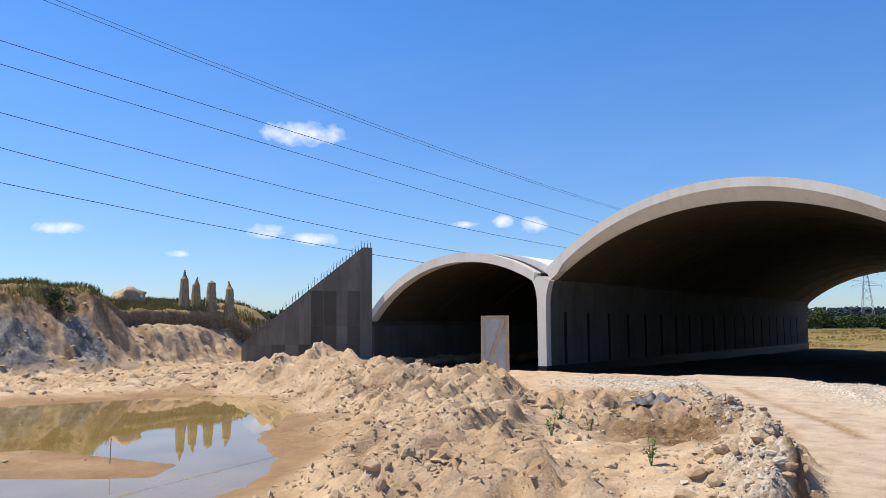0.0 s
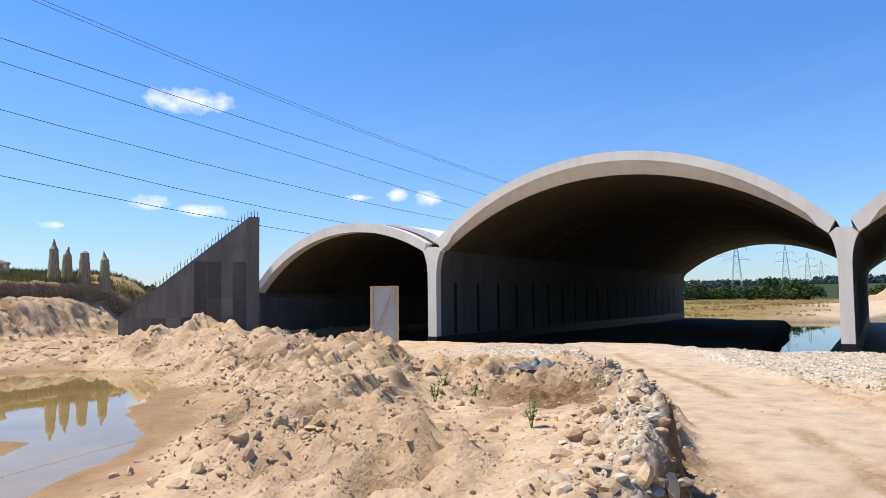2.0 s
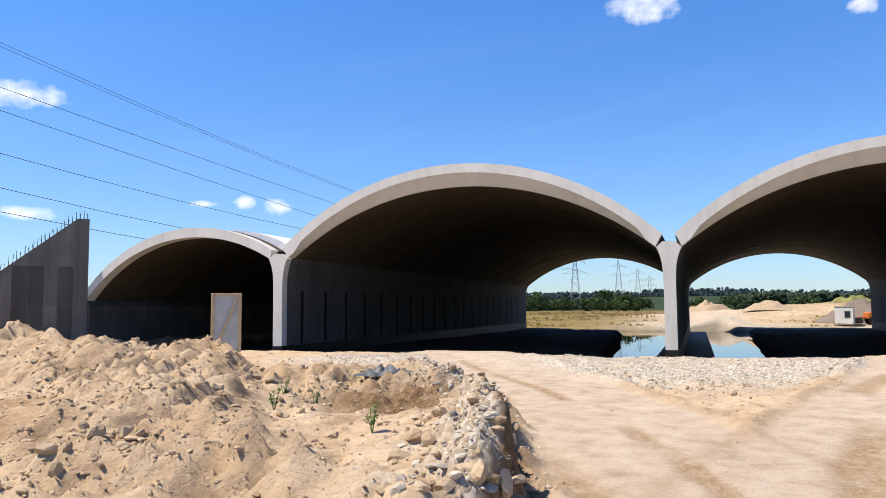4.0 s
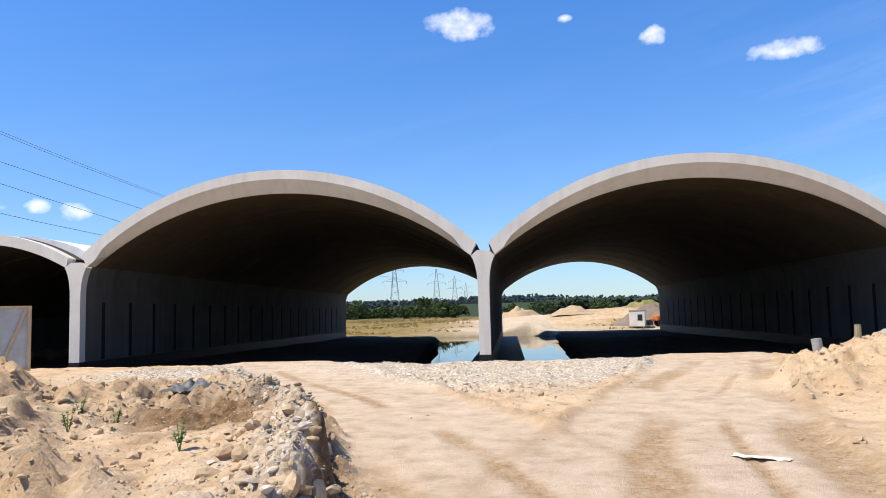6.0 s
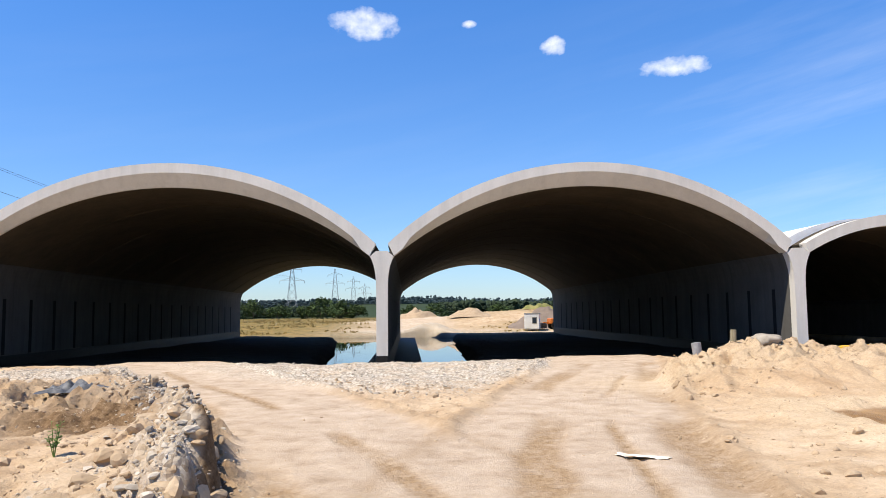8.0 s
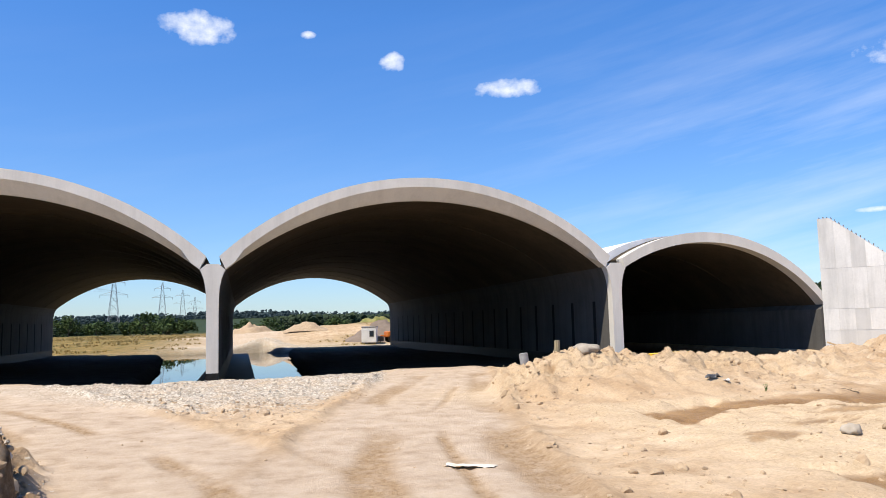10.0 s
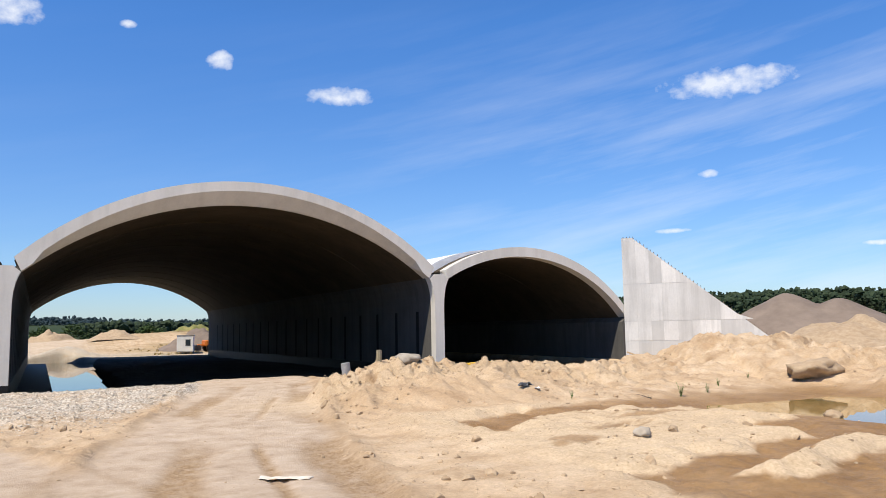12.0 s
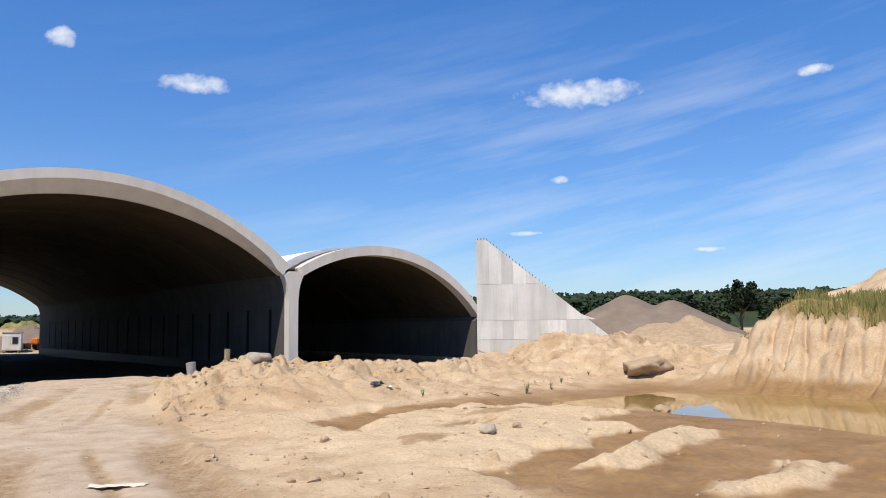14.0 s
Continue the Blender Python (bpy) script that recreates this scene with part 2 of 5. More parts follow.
def water_material():
    k = Mat("still water", 0.015)
    k.b.inputs["Base Color"].default_value = (0.10, 0.075, 0.02, 1)
    k.b.inputs["Specular IOR Level"].default_value = 0.9
    k.b.inputs["IOR"].default_value = 1.33
    k.colour(k.ramp(k.noise(0.5, 4), (0.3, (0.23, 0.15, 0.045)), (0.7, (0.33, 0.235, 0.085))))
    return k.bump(k.noise(2.5, 3), 0.015, 0.02).m


M_WATER = water_material()


def plain(name, a, b, scale=3.0, rough=0.8, metal=0.0, bump=0.3, dist=0.02, stretch=None, vary=0.0):
    k = Mat(name, rough, metal)
    c = k.ramp(k.noise(scale, 5, 0.65, stretch), (0.3, a), (0.7, b))
    if vary:
        c = k.mix(k.calc("MULTIPLY", k.island(), vary), c, tuple(v * 0.45 for v in a))
    k.colour(c)
    if bump:
        k.bump(k.noise(scale * 4, 4, 0.7, stretch), bump, dist)
    return k.m


M_STONE = plain("grey stones", (0.40, 0.345, 0.27), (0.66, 0.585, 0.48), 2, vary=0.55)
M_CLOD = plain("sand clods", (0.37, 0.26, 0.155), (0.57, 0.445, 0.30), 2.5, vary=0.35, bump=0.6, dist=0.05)
M_BOULDER = plain("boulder", (0.27, 0.235, 0.19), (0.42, 0.37, 0.30), 4, bump=0.5, dist=0.04)
M_WOOD = plain("raw timber", (0.42, 0.30, 0.17), (0.58, 0.44, 0.27), 4, stretch=(6, 6, 0.6))
M_PLY = plain("grey shuttering face", (0.36, 0.38, 0.37), (0.48, 0.50, 0.49), 1.5, rough=0.6, bump=0.1)
M_POST = plain("weathered post wood", (0.17, 0.14, 0.085), (0.36, 0.31, 0.20), 3, stretch=(4, 4, 0.5))
M_STEEL = plain("rusty reinforcing steel", (0.12, 0.09, 0.07), (0.24, 0.19, 0.15), 8, 0.7, 0.6)
M_GALV = plain("galvanised steel", (0.24, 0.25, 0.26), (0.34, 0.35, 0.36), 1, 0.6, 0.5, 0)
M_CABLE = plain("cable aluminium", (0.10, 0.11, 0.12), (0.16, 0.17, 0.18), 1, 0.6, 0.3, 0)
M_LEAF = plain("leaves", (0.035, 0.065, 0.018), (0.085, 0.13, 0.035), 0.6, vary=0.7, bump=0)
M_DARKLEAF = plain("dark leaves", (0.012, 0.022, 0.009), (0.032, 0.05, 0.018), 0.6, vary=0.6, bump=0)
M_FOREST = plain("forest", (0.018, 0.034, 0.016), (0.045, 0.066, 0.028), 0.05, vary=0.45, bump=0)
# blue of the air haze is put into these leaf colours
M_FARFOREST = plain("distant forest tinted for haze", (0.030, 0.052, 0.058), (0.045, 0.070, 0.074), 0.03, vary=0.3, bump=0)
M_STRAW = plain("straw grass", (0.30, 0.22, 0.08), (0.44, 0.33, 0.13), 0.8, vary=0.4, bump=0)
M_BARK = plain("bark", (0.07, 0.055, 0.04), (0.13, 0.10, 0.075), 5, stretch=(4, 4, 0.6))
M_GRASS = plain("dry and green grass", (0.16, 0.19, 0.05), (0.46, 0.37, 0.15), 0.8, vary=0.6, bump=0)
M_WEED = plain("weed leaves", (0.10, 0.19, 0.04), (0.20, 0.30, 0.07), 4, vary=0.4, bump=0)
M_TARP = plain("black and grey sheeting", (0.012, 0.013, 0.015), (0.22, 0.225, 0.23), 2.6, rough=0.5, bump=0.4, dist=0.03)
M_WHITE = plain("white cabin steel", (0.66, 0.68, 0.70), (0.78, 0.80, 0.82), 0.8, 0.5, 0, 0.1)
M_SLOT = plain("wall slot shade", (0.012, 0.012, 0.011), (0.022, 0.021, 0.02), 3, 1.0, 0, 0)
M_GLASS = plain("dark glazing", (0.02, 0.03, 0.045), (0.03, 0.045, 0.06), 1, 0.08, 0, 0)
M_ORANGE = plain("orange machine paint", (0.45, 0.12, 0.02), (0.58, 0.18, 0.03), 2, 0.5)
M_YELLOW = plain("yellow plastic pipe", (0.62, 0.40, 0.03), (0.75, 0.50, 0.06), 4, 0.5)
M_RAG = plain("pale sacking", (0.55, 0.48, 0.38), (0.76, 0.69, 0.58), 6, 0.9)
M_PIPE = plain("grey pipe", (0.25, 0.25, 0.25), (0.38, 0.38, 0.37), 4, 0.6)
M_PILE = plain("gravel heap", (0.155, 0.12, 0.095), (0.235, 0.185, 0.145), 0.35, bump=0.6, dist=0.1)


# ---------------------------------------------------------------- helpers for meshes
def mesh(name, verts, faces, material, smooth=False):
    me = bpy.data.meshes.new(name)
    me.from_pydata([tuple(v) for v in verts], [], faces)
    me.update()
    me.materials.append(material)
    if smooth:
        me.polygons.foreach_set("use_smooth", [True] * len(me.polygons))
    return me


def part(name, bm, material, parent=None, label="", smooth=False):
    """Links a bmesh, or a ready mesh, as one object under a thing or a part."""
    if isinstance(bm, bmesh.types.BMesh):
        bmesh.ops.recalc_face_normals(bm, faces=bm.faces)
        me = bpy.data.meshes.new(name)
        bm.to_mesh(me)
        bm.free()
        me.materials.append(material)
        if smooth:
            me.polygons.foreach_set("use_smooth", [True] * len(me.polygons))
    else:
        me = bm
    ob = new(name, me)
    ob.parent = parent
    return tagged(ob, label)


def box(bm, lo, hi, bevel=0.0):
    r = bmesh.ops.create_cube(bm, size=1)
    for v in r["verts"]:
        v.co = [l + (c + 0.5) * (h - l) for l, h, c in zip(lo, hi, v.co)]
    if bevel:
        bmesh.ops.bevel(bm, geom=list({e for v in r["verts"] for e in v.link_edges}), offset=bevel, segments=1, affect="EDGES")
    return bm


def extrude_profile(profile, y0, y1, close=True):
    """A bmesh: a closed outline in x and z drawn along y."""
    bm = bmesh.new()
    a = [bm.verts.new((x, y0, z)) for x, z in profile]
    b = [bm.verts.new((x, y1, z)) for x, z in profile]
    n = len(profile)
    for i in range(n):
        bm.faces.new((a[i], a[(i + 1) % n], b[(i + 1) % n], b[i]))
    if close:
        bm.faces.new(a[::-1])
        bm.faces.new(b)
    return bm


def bar(bm, a, b, r=0.02, sides=5, r2=None):
    a, b = Vector(a), Vector(b)
    q = (b - a).to_track_quat("Z", "Y").to_matrix()
    rings = []
    for c, rr in ((a, r), (b, r if r2 is None else r2)):
        rings.append([bm.verts.new(c + q @ Vector((rr * math.cos(t), rr * math.sin(t), 0))) for t in [2 * math.pi * i / sides for i in range(sides)]])
    for i in range(sides):
        bm.faces.new((rings[0][i], rings[0][(i + 1) % sides], rings[1][(i + 1) % sides], rings[1][i]))
    bm.faces.new(rings[0][::-1])
    bm.faces.new(rings[1])
    return bm


# ---------------------------------------------------------------- ground
def lattice(ix, iy, seed):
    n = (ix.astype(np.int64) * 374761393 + iy.astype(np.int64) * 668265263 + seed * 144665) & 0xFFFFFFFF
    n = ((n ^ (n >> 13)) * 1274126177) & 0xFFFFFFFF
    return ((n ^ (n >> 16)) & 0xFFFF) / 65535.0


def vnoise(x, y, size, seed=0):
    """Smooth noise in -1..1 with lumps of that size."""
    x, y = x / size, y / size
    ix, iy = np.floor(x), np.floor(y)
    fx, fy = x - ix, y - iy
    fx, fy = fx * fx * (3 - 2 * fx), fy * fy * (3 - 2 * fy)
    a, b = lattice(ix, iy, seed), lattice(ix + 1, iy, seed)
    c, d = lattice(ix, iy + 1, seed), lattice(ix + 1, iy + 1, seed)
    return ((a + (b - a) * fx) * (1 - fy) + (c + (d - c) * fx) * fy) * 2 - 1


def fbm(x, y, size, octaves=4, seed=0, gain=0.5):
    s, amp, tot = 0, 1.0, 0.0
    for i in range(octaves):
        s = s + amp * vnoise(x + 17.3 * i, y - 9.1 * i, size / 2 ** i, seed + i)
        tot += amp
        amp *= gain
    return s / tot


def step(a, b, v):
    t = np.clip((v - a) / (b - a), 0, 1)
    return t * t * (3 - 2 * t)


def inside(poly, x, y):
    """Signed distance to a polygon, positive inside."""
    d = np.full(x.shape, 1e9)
    s = np.zeros(x.shape, bool)
    n = len(poly)
    for i in range(n):
        (ax, ay), (bx, by) = poly[i], poly[(i + 1) % n]
        ex, ey = bx - ax, by - ay
        t = np.clip(((x - ax) * ex + (y - ay) * ey) / (ex * ex + ey * ey), 0, 1)
        d = np.minimum(d, np.hypot(x - ax - t * ex, y - ay - t * ey))
        if ay != by:
            s ^= ((ay > y) != (by > y)) & (x < ex * (y - ay) / ey + ax)
    return np.where(s, d, -d)


def along(line, x, y):
    """Distance to a polyline of (x, y, value) and the value at the nearest place; then the side (positive to its left)."""
    best, val, side = np.full(x.shape, 1e9), np.zeros(x.shape), np.zeros(x.shape)
    for (ax, ay, av), (bx, by, bv) in zip(line, line[1:]):
        ex, ey = bx - ax, by - ay
        t = np.clip(((x - ax) * ex + (y - ay) * ey) / (ex * ex + ey * ey), 0, 1)
        d = np.hypot(x - ax - t * ex, y - ay - t * ey)
        near = d < best
        best, val = np.where(near, d, best), np.where(near, av + t * (bv - av), val)
        side = np.where(near, np.sign(ex * (y - ay) - ey * (x - ax)), side)
    return best, val, side


POOL_WEST = [(-30, 8), (-29, 14), (-27, 20), (-22.5, 20.6), (-19, 18.3), (-16.8, 15.6), (-14.8, 13.1), (-11.9, 11.6), (-10.2, 9.2), (-9, 6), (-12, 2), (-22, 2)]
SPIT_WEST = [(-17.5, 8.6), (-13.4, 9.4), (-12.8, 8.6), (-15, 6.9), (-19, 6.2)]
POOL_EAST = [(18.5, 17.6), (20, 19.0), (22.7, 18.8), (25.8, 18.6), (27.4, 14), (27.4, 8), (25, 4), (20.4, 4), (19.4, 7.5), (20.2, 11), (19.8, 14.5), (19, 16.4)]
CHANNEL = [(-4.2, 36.6), (-2.5, 35.2), (0, 36.2), (2.3, 35.8), (5, 37), (5.2, 46), (5.8, 70), (7, 105), (8, 116), (3, 121), (-8, 121.5), (-26, 121), (-26, 117), (-9.5, 115), (-6.5, 80), (-4.6, 50)]
TRACK_WEST = [(1.5, 4, 2.2), (0.9, 12, 2.0), (-1.0, 18, 2.0), (-4.0, 25, 2.1), (-8.5, 34, 2.2), (-12.5, 44, 2.5), (-13.5, 60, 2.5)]
TRACK_EAST = [(1.5, 4, 2.4), (3.2, 12, 2.4), (5.2, 20, 2.3), (8.0, 29, 2.3), (10.5, 38, 2.4), (12.5, 48, 2.5)]
RIDGE = [(-31, 26, 0.3), (-27.5, 25.5, 0.8), (-24.6, 24, 1.65), (-21, 23, 1.2), (-17.2, 21.5, 1.35), (-14.6, 20.5, 0.62), (-12.2, 20.2, 0.62), (-10, 20.4, 0.45), (-7.5, 21.5, 0.15)]
LOBE = [(-12.5, 18, 0.8), (-10.3, 14.5, 0.7), (-8.4, 11.6, 0.55), (-6.2, 9.8, 0.5), (-4.8, 8.6, 0.35)]
EDGE = [(-9.3, 27, 0.1), (-5.5, 21.5, 0.22), (-3.3, 17, 0.3), (-2.1, 13.5, 0.42), (-1.35, 10.5, 0.5), (-1.0, 7.5, 0.5)]
HEAP = [(9.6, 25.5, 0.25), (11.8, 26.4, 1.2), (13.4, 26.5, 1.05), (15.2, 26.6, 0.75), (17.4, 27, 0.5), (20, 27.5, 0.3)]
BERM = [(18, 29, 0.35), (22, 29, 0.5), (26, 29.2, 0.6), (28.6, 29.2, 0.85), (30.6, 28.8, 1.7), (33.2, 26.5, 1.65), (34.0, 23.2, 1.25), (34.4, 21.0, 0.7)]


def paced(points):
    """A line of places with the way gone so far as its value."""
    out, gone = [], 0.0
    for i, (x, y) in enumerate(points):
        gone += math.dist(points[i - 1], (x, y)) if i else 0
        out.append((x, y, gone))
    return out


# wheel lines: the way, half width, share of lug marks
WHEELS = [(paced([(-9.0, 33), (-3.2, 22.6), (-1.2, 18.3), (0.4, 14.1), (1.2, 11.2), (1.6, 6)]), 0.22, 1.0),
          (paced([(8.6, 34), (5.6, 26.5), (4.7, 23.7), (4.1, 17.8), (3.1, 13.9), (2.4, 9.5), (2.2, 6)]), 0.42, 0.6),
          (paced([(11.6, 34.5), (7.7, 21.8), (6.1, 15.2), (5.4, 11), (4.9, 6)]), 0.5, 0.35),
          (paced([(8.9, 29), (6.3, 22), (5.2, 17), (4.4, 12.5), (3.9, 8)]), 0.13, 0.8),
          (paced([(-7.3, 27.3), (-4.2, 21.2), (-2.3, 16.7), (-1.1, 12.5), (-0.45, 10.7), (-0.1, 7)]), 0.28, 0.5)]
WEDGE = [(-10.5, 36.8), (-3.0, 26.8), (0.5, 21.4), (1.9, 18.1), (3.6, 25.7), (7.3, 35.7)]
DRIFT = [(9.0, 13.9), (12.6, 17.6), (15.4, 17.7), (17.3, 15.6), (17.7, 13.7), (15.6, 13.5), (15.6, 11.7), (13.7, 11.8), (12.6, 10.6), (11.6, 11.0), (9.9, 10.1), (8.4, 11.0)]
DUNE = [(10.9, 9.6), (13.6, 10.5), (15.3, 11.0), (16.2, 10.4), (15.4, 9.9), (13.9, 9.6), (12.2, 8.9), (11.2, 8.9)]
BAR = [(11.2, 7.1), (12.4, 7.6), (14.2, 7.9), (14.4, 6.7), (12.7, 6.4)]


def terrain(x, y):
    """Height of the ground and the share of each kind of surface."""
    wob = fbm(x, y, 3.0, 4, 5)
    n1, n2, n3 = fbm(x, y, 9, 4, 11), fbm(x, y, 1.6, 5, 23, 0.6), fbm(x, y, 0.5, 3, 31, 0.6)
    h = 0.2 + 0.08 * n1 + 0.05 * n2
    site = step(-42, -36, x) * (1 - step(45, 52, x))
    # left ridge of dumped sand
    d, v, s = along(RIDGE, x + 0.5 * wob, y + 0.5 * wob)
    width = np.where(s > 0, 2.2, 3.6)
    rough = np.exp(-(d / (width * 1.5)) ** 2)
    h = np.maximum(h, h + v * np.exp(-(d / width) ** 2) * (1 + 0.22 * n2))
    d, v, s = along(LOBE, x + 0.4 * wob, y + 0.4 * wob)
    lobe = np.exp(-(d / 1.9) ** 4)
    h = h + v * lobe
    # terrace beside the track, with a broken stony edge
    d, v, s = along(EDGE, x + 0.4 * wob + 0.16 * n2, y)
    edge = np.exp(-(d / 1.0) ** 2)
    # steep lip face: its dark soil colour also carries the shade there
    lip = np.exp(-((d - 0.05) / 0.26) ** 4) * np.where(s < 0, d < 0.08, 1) * step(26, 20, y)
    stony = np.exp(-(d / 1.1) ** 2) * np.where(s < 0, 1, 0)
    terrace = np.where((s < 0) & (y < 27), 1, 0) * step(-13, -8, x)
    h = h + 0.25 * terrace + v * np.where(s < 0, np.exp(-(d / 1.6) ** 2), np.exp(-(d / 0.1) ** 2)) * (1 + 0.5 * n2 + 0.25 * n3)
    h = h + edge * (0.07 * n3 + 0.08 * fbm(x, y, 0.26, 2, 171)) * np.where(s < 0, 1, 0.3)
    hollow = np.exp(-((x + 16.4) / 1.5) ** 2 - ((y - 20.2) / 0.9) ** 2)
    basin = np.exp(-((x + 5.6 + 0.5 * wob) / 1.7) ** 4 - ((y - 17.6 + 0.5 * wob) / 2.3) ** 4)
    h = h - 0.55 * hollow - 0.16 * basin
    soil = np.clip(lip + hollow * 1.3 + basin * step(-0.55, 0.15, n2 + 0.3), 0, 1)
    # heap with boulder, and the long berm
    d, v, s = along(HEAP, x + 0.6 * wob, y + 0.6 * wob)
    heap = np.exp(-(d / 3.0) ** 2)
    h = h + v * np.exp(-(d / np.where(s > 0, 2.0, 3.0)) ** 2) * (1 + 0.15 * n2)
    d, v, s = along([(10.2, 23.2, 0.25), (12.2, 22.4, 0.5), (14.5, 22.6, 0.45), (16.5, 23.2, 0.2)], x + 0.8 * wob, y + 0.8 * wob)
    h = h + v * np.exp(-(d / 1.5) ** 2)
    d, v, s = along(BERM, x + 0.7 * wob, y + 0.7 * wob)
    berm = np.exp(-(d / 5.0) ** 2)
    h = h + v * np.exp(-(d / np.where(s > 0, 3.2, 5.6)) ** 2) * (1 + 0.12 * n2)
    # tracks
    road = np.zeros(x.shape)
    rim = np.zeros(x.shape)
    rut = np.zeros(x.shape)
    lug = np.zeros(x.shape)
    for line, half, marks in WHEELS:
        d, gone, s = along(line, x + 0.12 * wob, y + 0.05 * n2)
        band = np.exp(-(d / half) ** 4) * step(-0.5, 0.05, vnoise(x, y, 3.2, 19) + 0.35 * n2)
        rut = np.maximum(rut, band)
        tooth = np.sin(gone * 28 + np.sign(s) * 1.6 * d / half)
        lug = np.where(band > 0.05, np.maximum(lug, 0) + band * marks * step(-0.2, 0.5, tooth), lug)
    for line in (TRACK_WEST, TRACK_EAST):
        d, v, s = along(line, x + 0.15 * wob, y)
        road = np.maximum(road, 1 - step(v * 0.85, v * 1.2, d + 0.25 * n2))
        rim = np.maximum(rim, np.exp(-((d - v * 1.12) / 0.22) ** 2))
    h = h * (1 - road) + road * (0.16 + 0.03 * n1 + 0.2 * step(30, 40, y))
    h = h + 0.07 * rim * (1 - road) * (1 + n2)
    h = h + road * (0.018 * n2 + 0.012 * n3) + step(0.0, 0.4, road) * (-0.06 * rut + 0.06 * lug)
    wedge = step(-0.5, 0.5, inside(WEDGE, x + 0.5 * wob, y + 0.4 * n2))
    h = h + wedge * (0.07 + 0.05 * n2 + 0.03 * n3)
    # stony bank before the channel
    bank = np.exp(-((y - 33.2 - 0.5 * wob) / 3.0) ** 2) * step(-20, -14, x) * (1 - step(7, 11, x))
    h = h + 0.17 * bank * (1 - 0.6 * road)
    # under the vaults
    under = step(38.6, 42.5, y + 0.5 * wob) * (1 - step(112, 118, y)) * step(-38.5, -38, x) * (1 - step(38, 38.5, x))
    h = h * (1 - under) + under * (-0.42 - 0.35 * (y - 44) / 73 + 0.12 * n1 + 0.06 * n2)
    # pools
    pool = np.maximum(inside(POOL_WEST, x + 0.5 * wob, y + 0.5 * wob), -60)
    pool = np.minimum(pool, -inside(SPIT_WEST, x + 0.4 * wob, y) - 0.1)
    pool = np.maximum(pool, inside(POOL_EAST, x + 0.7 * wob, y + 0.5 * wob))
    chan = inside(CHANNEL, x + 0.6 * wob, y + 0.6 * wob)
    wet = np.maximum(1 - step(0.0, 3.2, -pool + 0.9 * n2), 0) * (1 - step(0.28, 0.6, h))
    h = np.where(pool > -3.0, h * step(0.0, 3.0, -pool) + (1 - step(0.0, 3.0, -pool)) * np.minimum(h, 0.05), h)
    h = h - 0.35 * step(-0.3, 1.6, pool) - 1.9 * step(-0.9, 1.3, chan)
    # dry drifts and damp hollows on the east flat
    flat = step(8, 10, x) * (1 - step(18.5, 21, y)) * (1 - step(26, 27.5, x)) * step(-2, 2, y)
    ex, ey = x + 0.5 * wob + 0.25 * n2, y + 0.35 * wob + 0.25 * n2
    dry_sand = np.maximum(np.maximum(inside(DRIFT, ex, ey), inside(DUNE, ex, ey)), inside(BAR, ex, ey))
    dry_sand = np.maximum(dry_sand, 10.0 - ex - 0.28 * np.maximum(0, 13 - y))
    dry_sand = np.maximum(dry_sand, ey - 18.6 - 0.3 * (x - 12))
    patch = fbm(x * 0.7, y * 1.5, 1.8, 5, 131, 0.6)
    drift = dry_sand + 0.55 * patch
    damp = flat * (1 - step(-0.12, 0.06, drift)) * (1 - step(0.35, 0.6, h))
    damp = np.maximum(damp, 0.75 * flat * step(0.28, 0.45, -patch) * (1 - step(0.35, 0.6, h)))
    h = h + flat * (0.16 * step(-0.15, 0.5, drift) + 0.22 * step(0, 0.9, inside(DUNE, ex, ey)) + 0.035 * n3 + 0.05 * n2) * (1 - step(-2.0, -0.4, pool))
    # quarry bank to the west
    west = -x - 43.2 - 0.22 * np.maximum(0, y - 27) + 1.0 * wob + 0.8 * n1
    near = 1 - step(25.2, 28.8, y + 0.15 * (x + 46) + 0.5 * wob)
    brow = 5.2 - 0.42 * np.maximum(0, y - 34) + 0.5 * n2
    face = step(0, 4.4, west) * near + step(0, 6.0, west) * (1 - near)
    tall = near * (4.4 * (0.5 * step(0, 4.4, west) + 0.5 * np.clip(west / 4.4, 0, 1)) + 0.95 * step(3.6, 5.4, west)) + (1 - near) * (3.1 * step(0, 5.0, west) + 0.8 * step(0, 0.4, west - brow) + 0.75 * step(0.3, 6, west - brow))
    tall = tall * (1 - 0.88 * step(40.5, 48, y + 0.25 * (x + 50))) * (1 - 0.25 * step(58, 75, -x))
    gully = 1 - np.abs(vnoise(x * 0.3, y, 1.3, 77))
    westface = face * (1 - step(4.6, 5.6, west) * near - step(0, 0.3, west - brow) * (1 - near))
    h = h + tall * (1 + 0.05 * n2) - (0.25 + 0.3 * near) * gully ** 3 * westface
    slump = np.maximum(0, 1 - 3.6 * np.abs(vnoise(x * 0.5, y + 0.4 * wob, 2.6, 101)))
    h = h + westface * (0.5 * fbm(x, y, 3.2, 4, 103) - 0.5 * slump * (0.5 + 0.5 * (1 - near)))
    sod = np.clip(near * step(4.0, 5.0, west + 0.8 * n2) + (1 - near) * step(0.3, 0.6, west - brow), 0, 1)
    # bank to the east
    cap = (1 - step(15.5, 20.0, y - 0.12 * (x - 27) + 0.5 * wob)) * step(-30, -10, y)
    rill = np.maximum(0, 1 - 4.0 * np.abs(vnoise(x * 0.35 + 0.9 * wob, y - 0.3 * x + 0.5 * wob, 1.3, 95))) + 0.8 * np.maximum(0, 1 - 3.0 * np.abs(vnoise(x * 0.45, y - 0.3 * x + 0.2 * wob, 0.62, 97)))
    east = x - 27.0 + 0.6 * wob - 0.5 * np.maximum(0, y - 17) - 0.55 * rill + 0.45 * fbm(x, y, 1.1, 4, 99, 0.65)
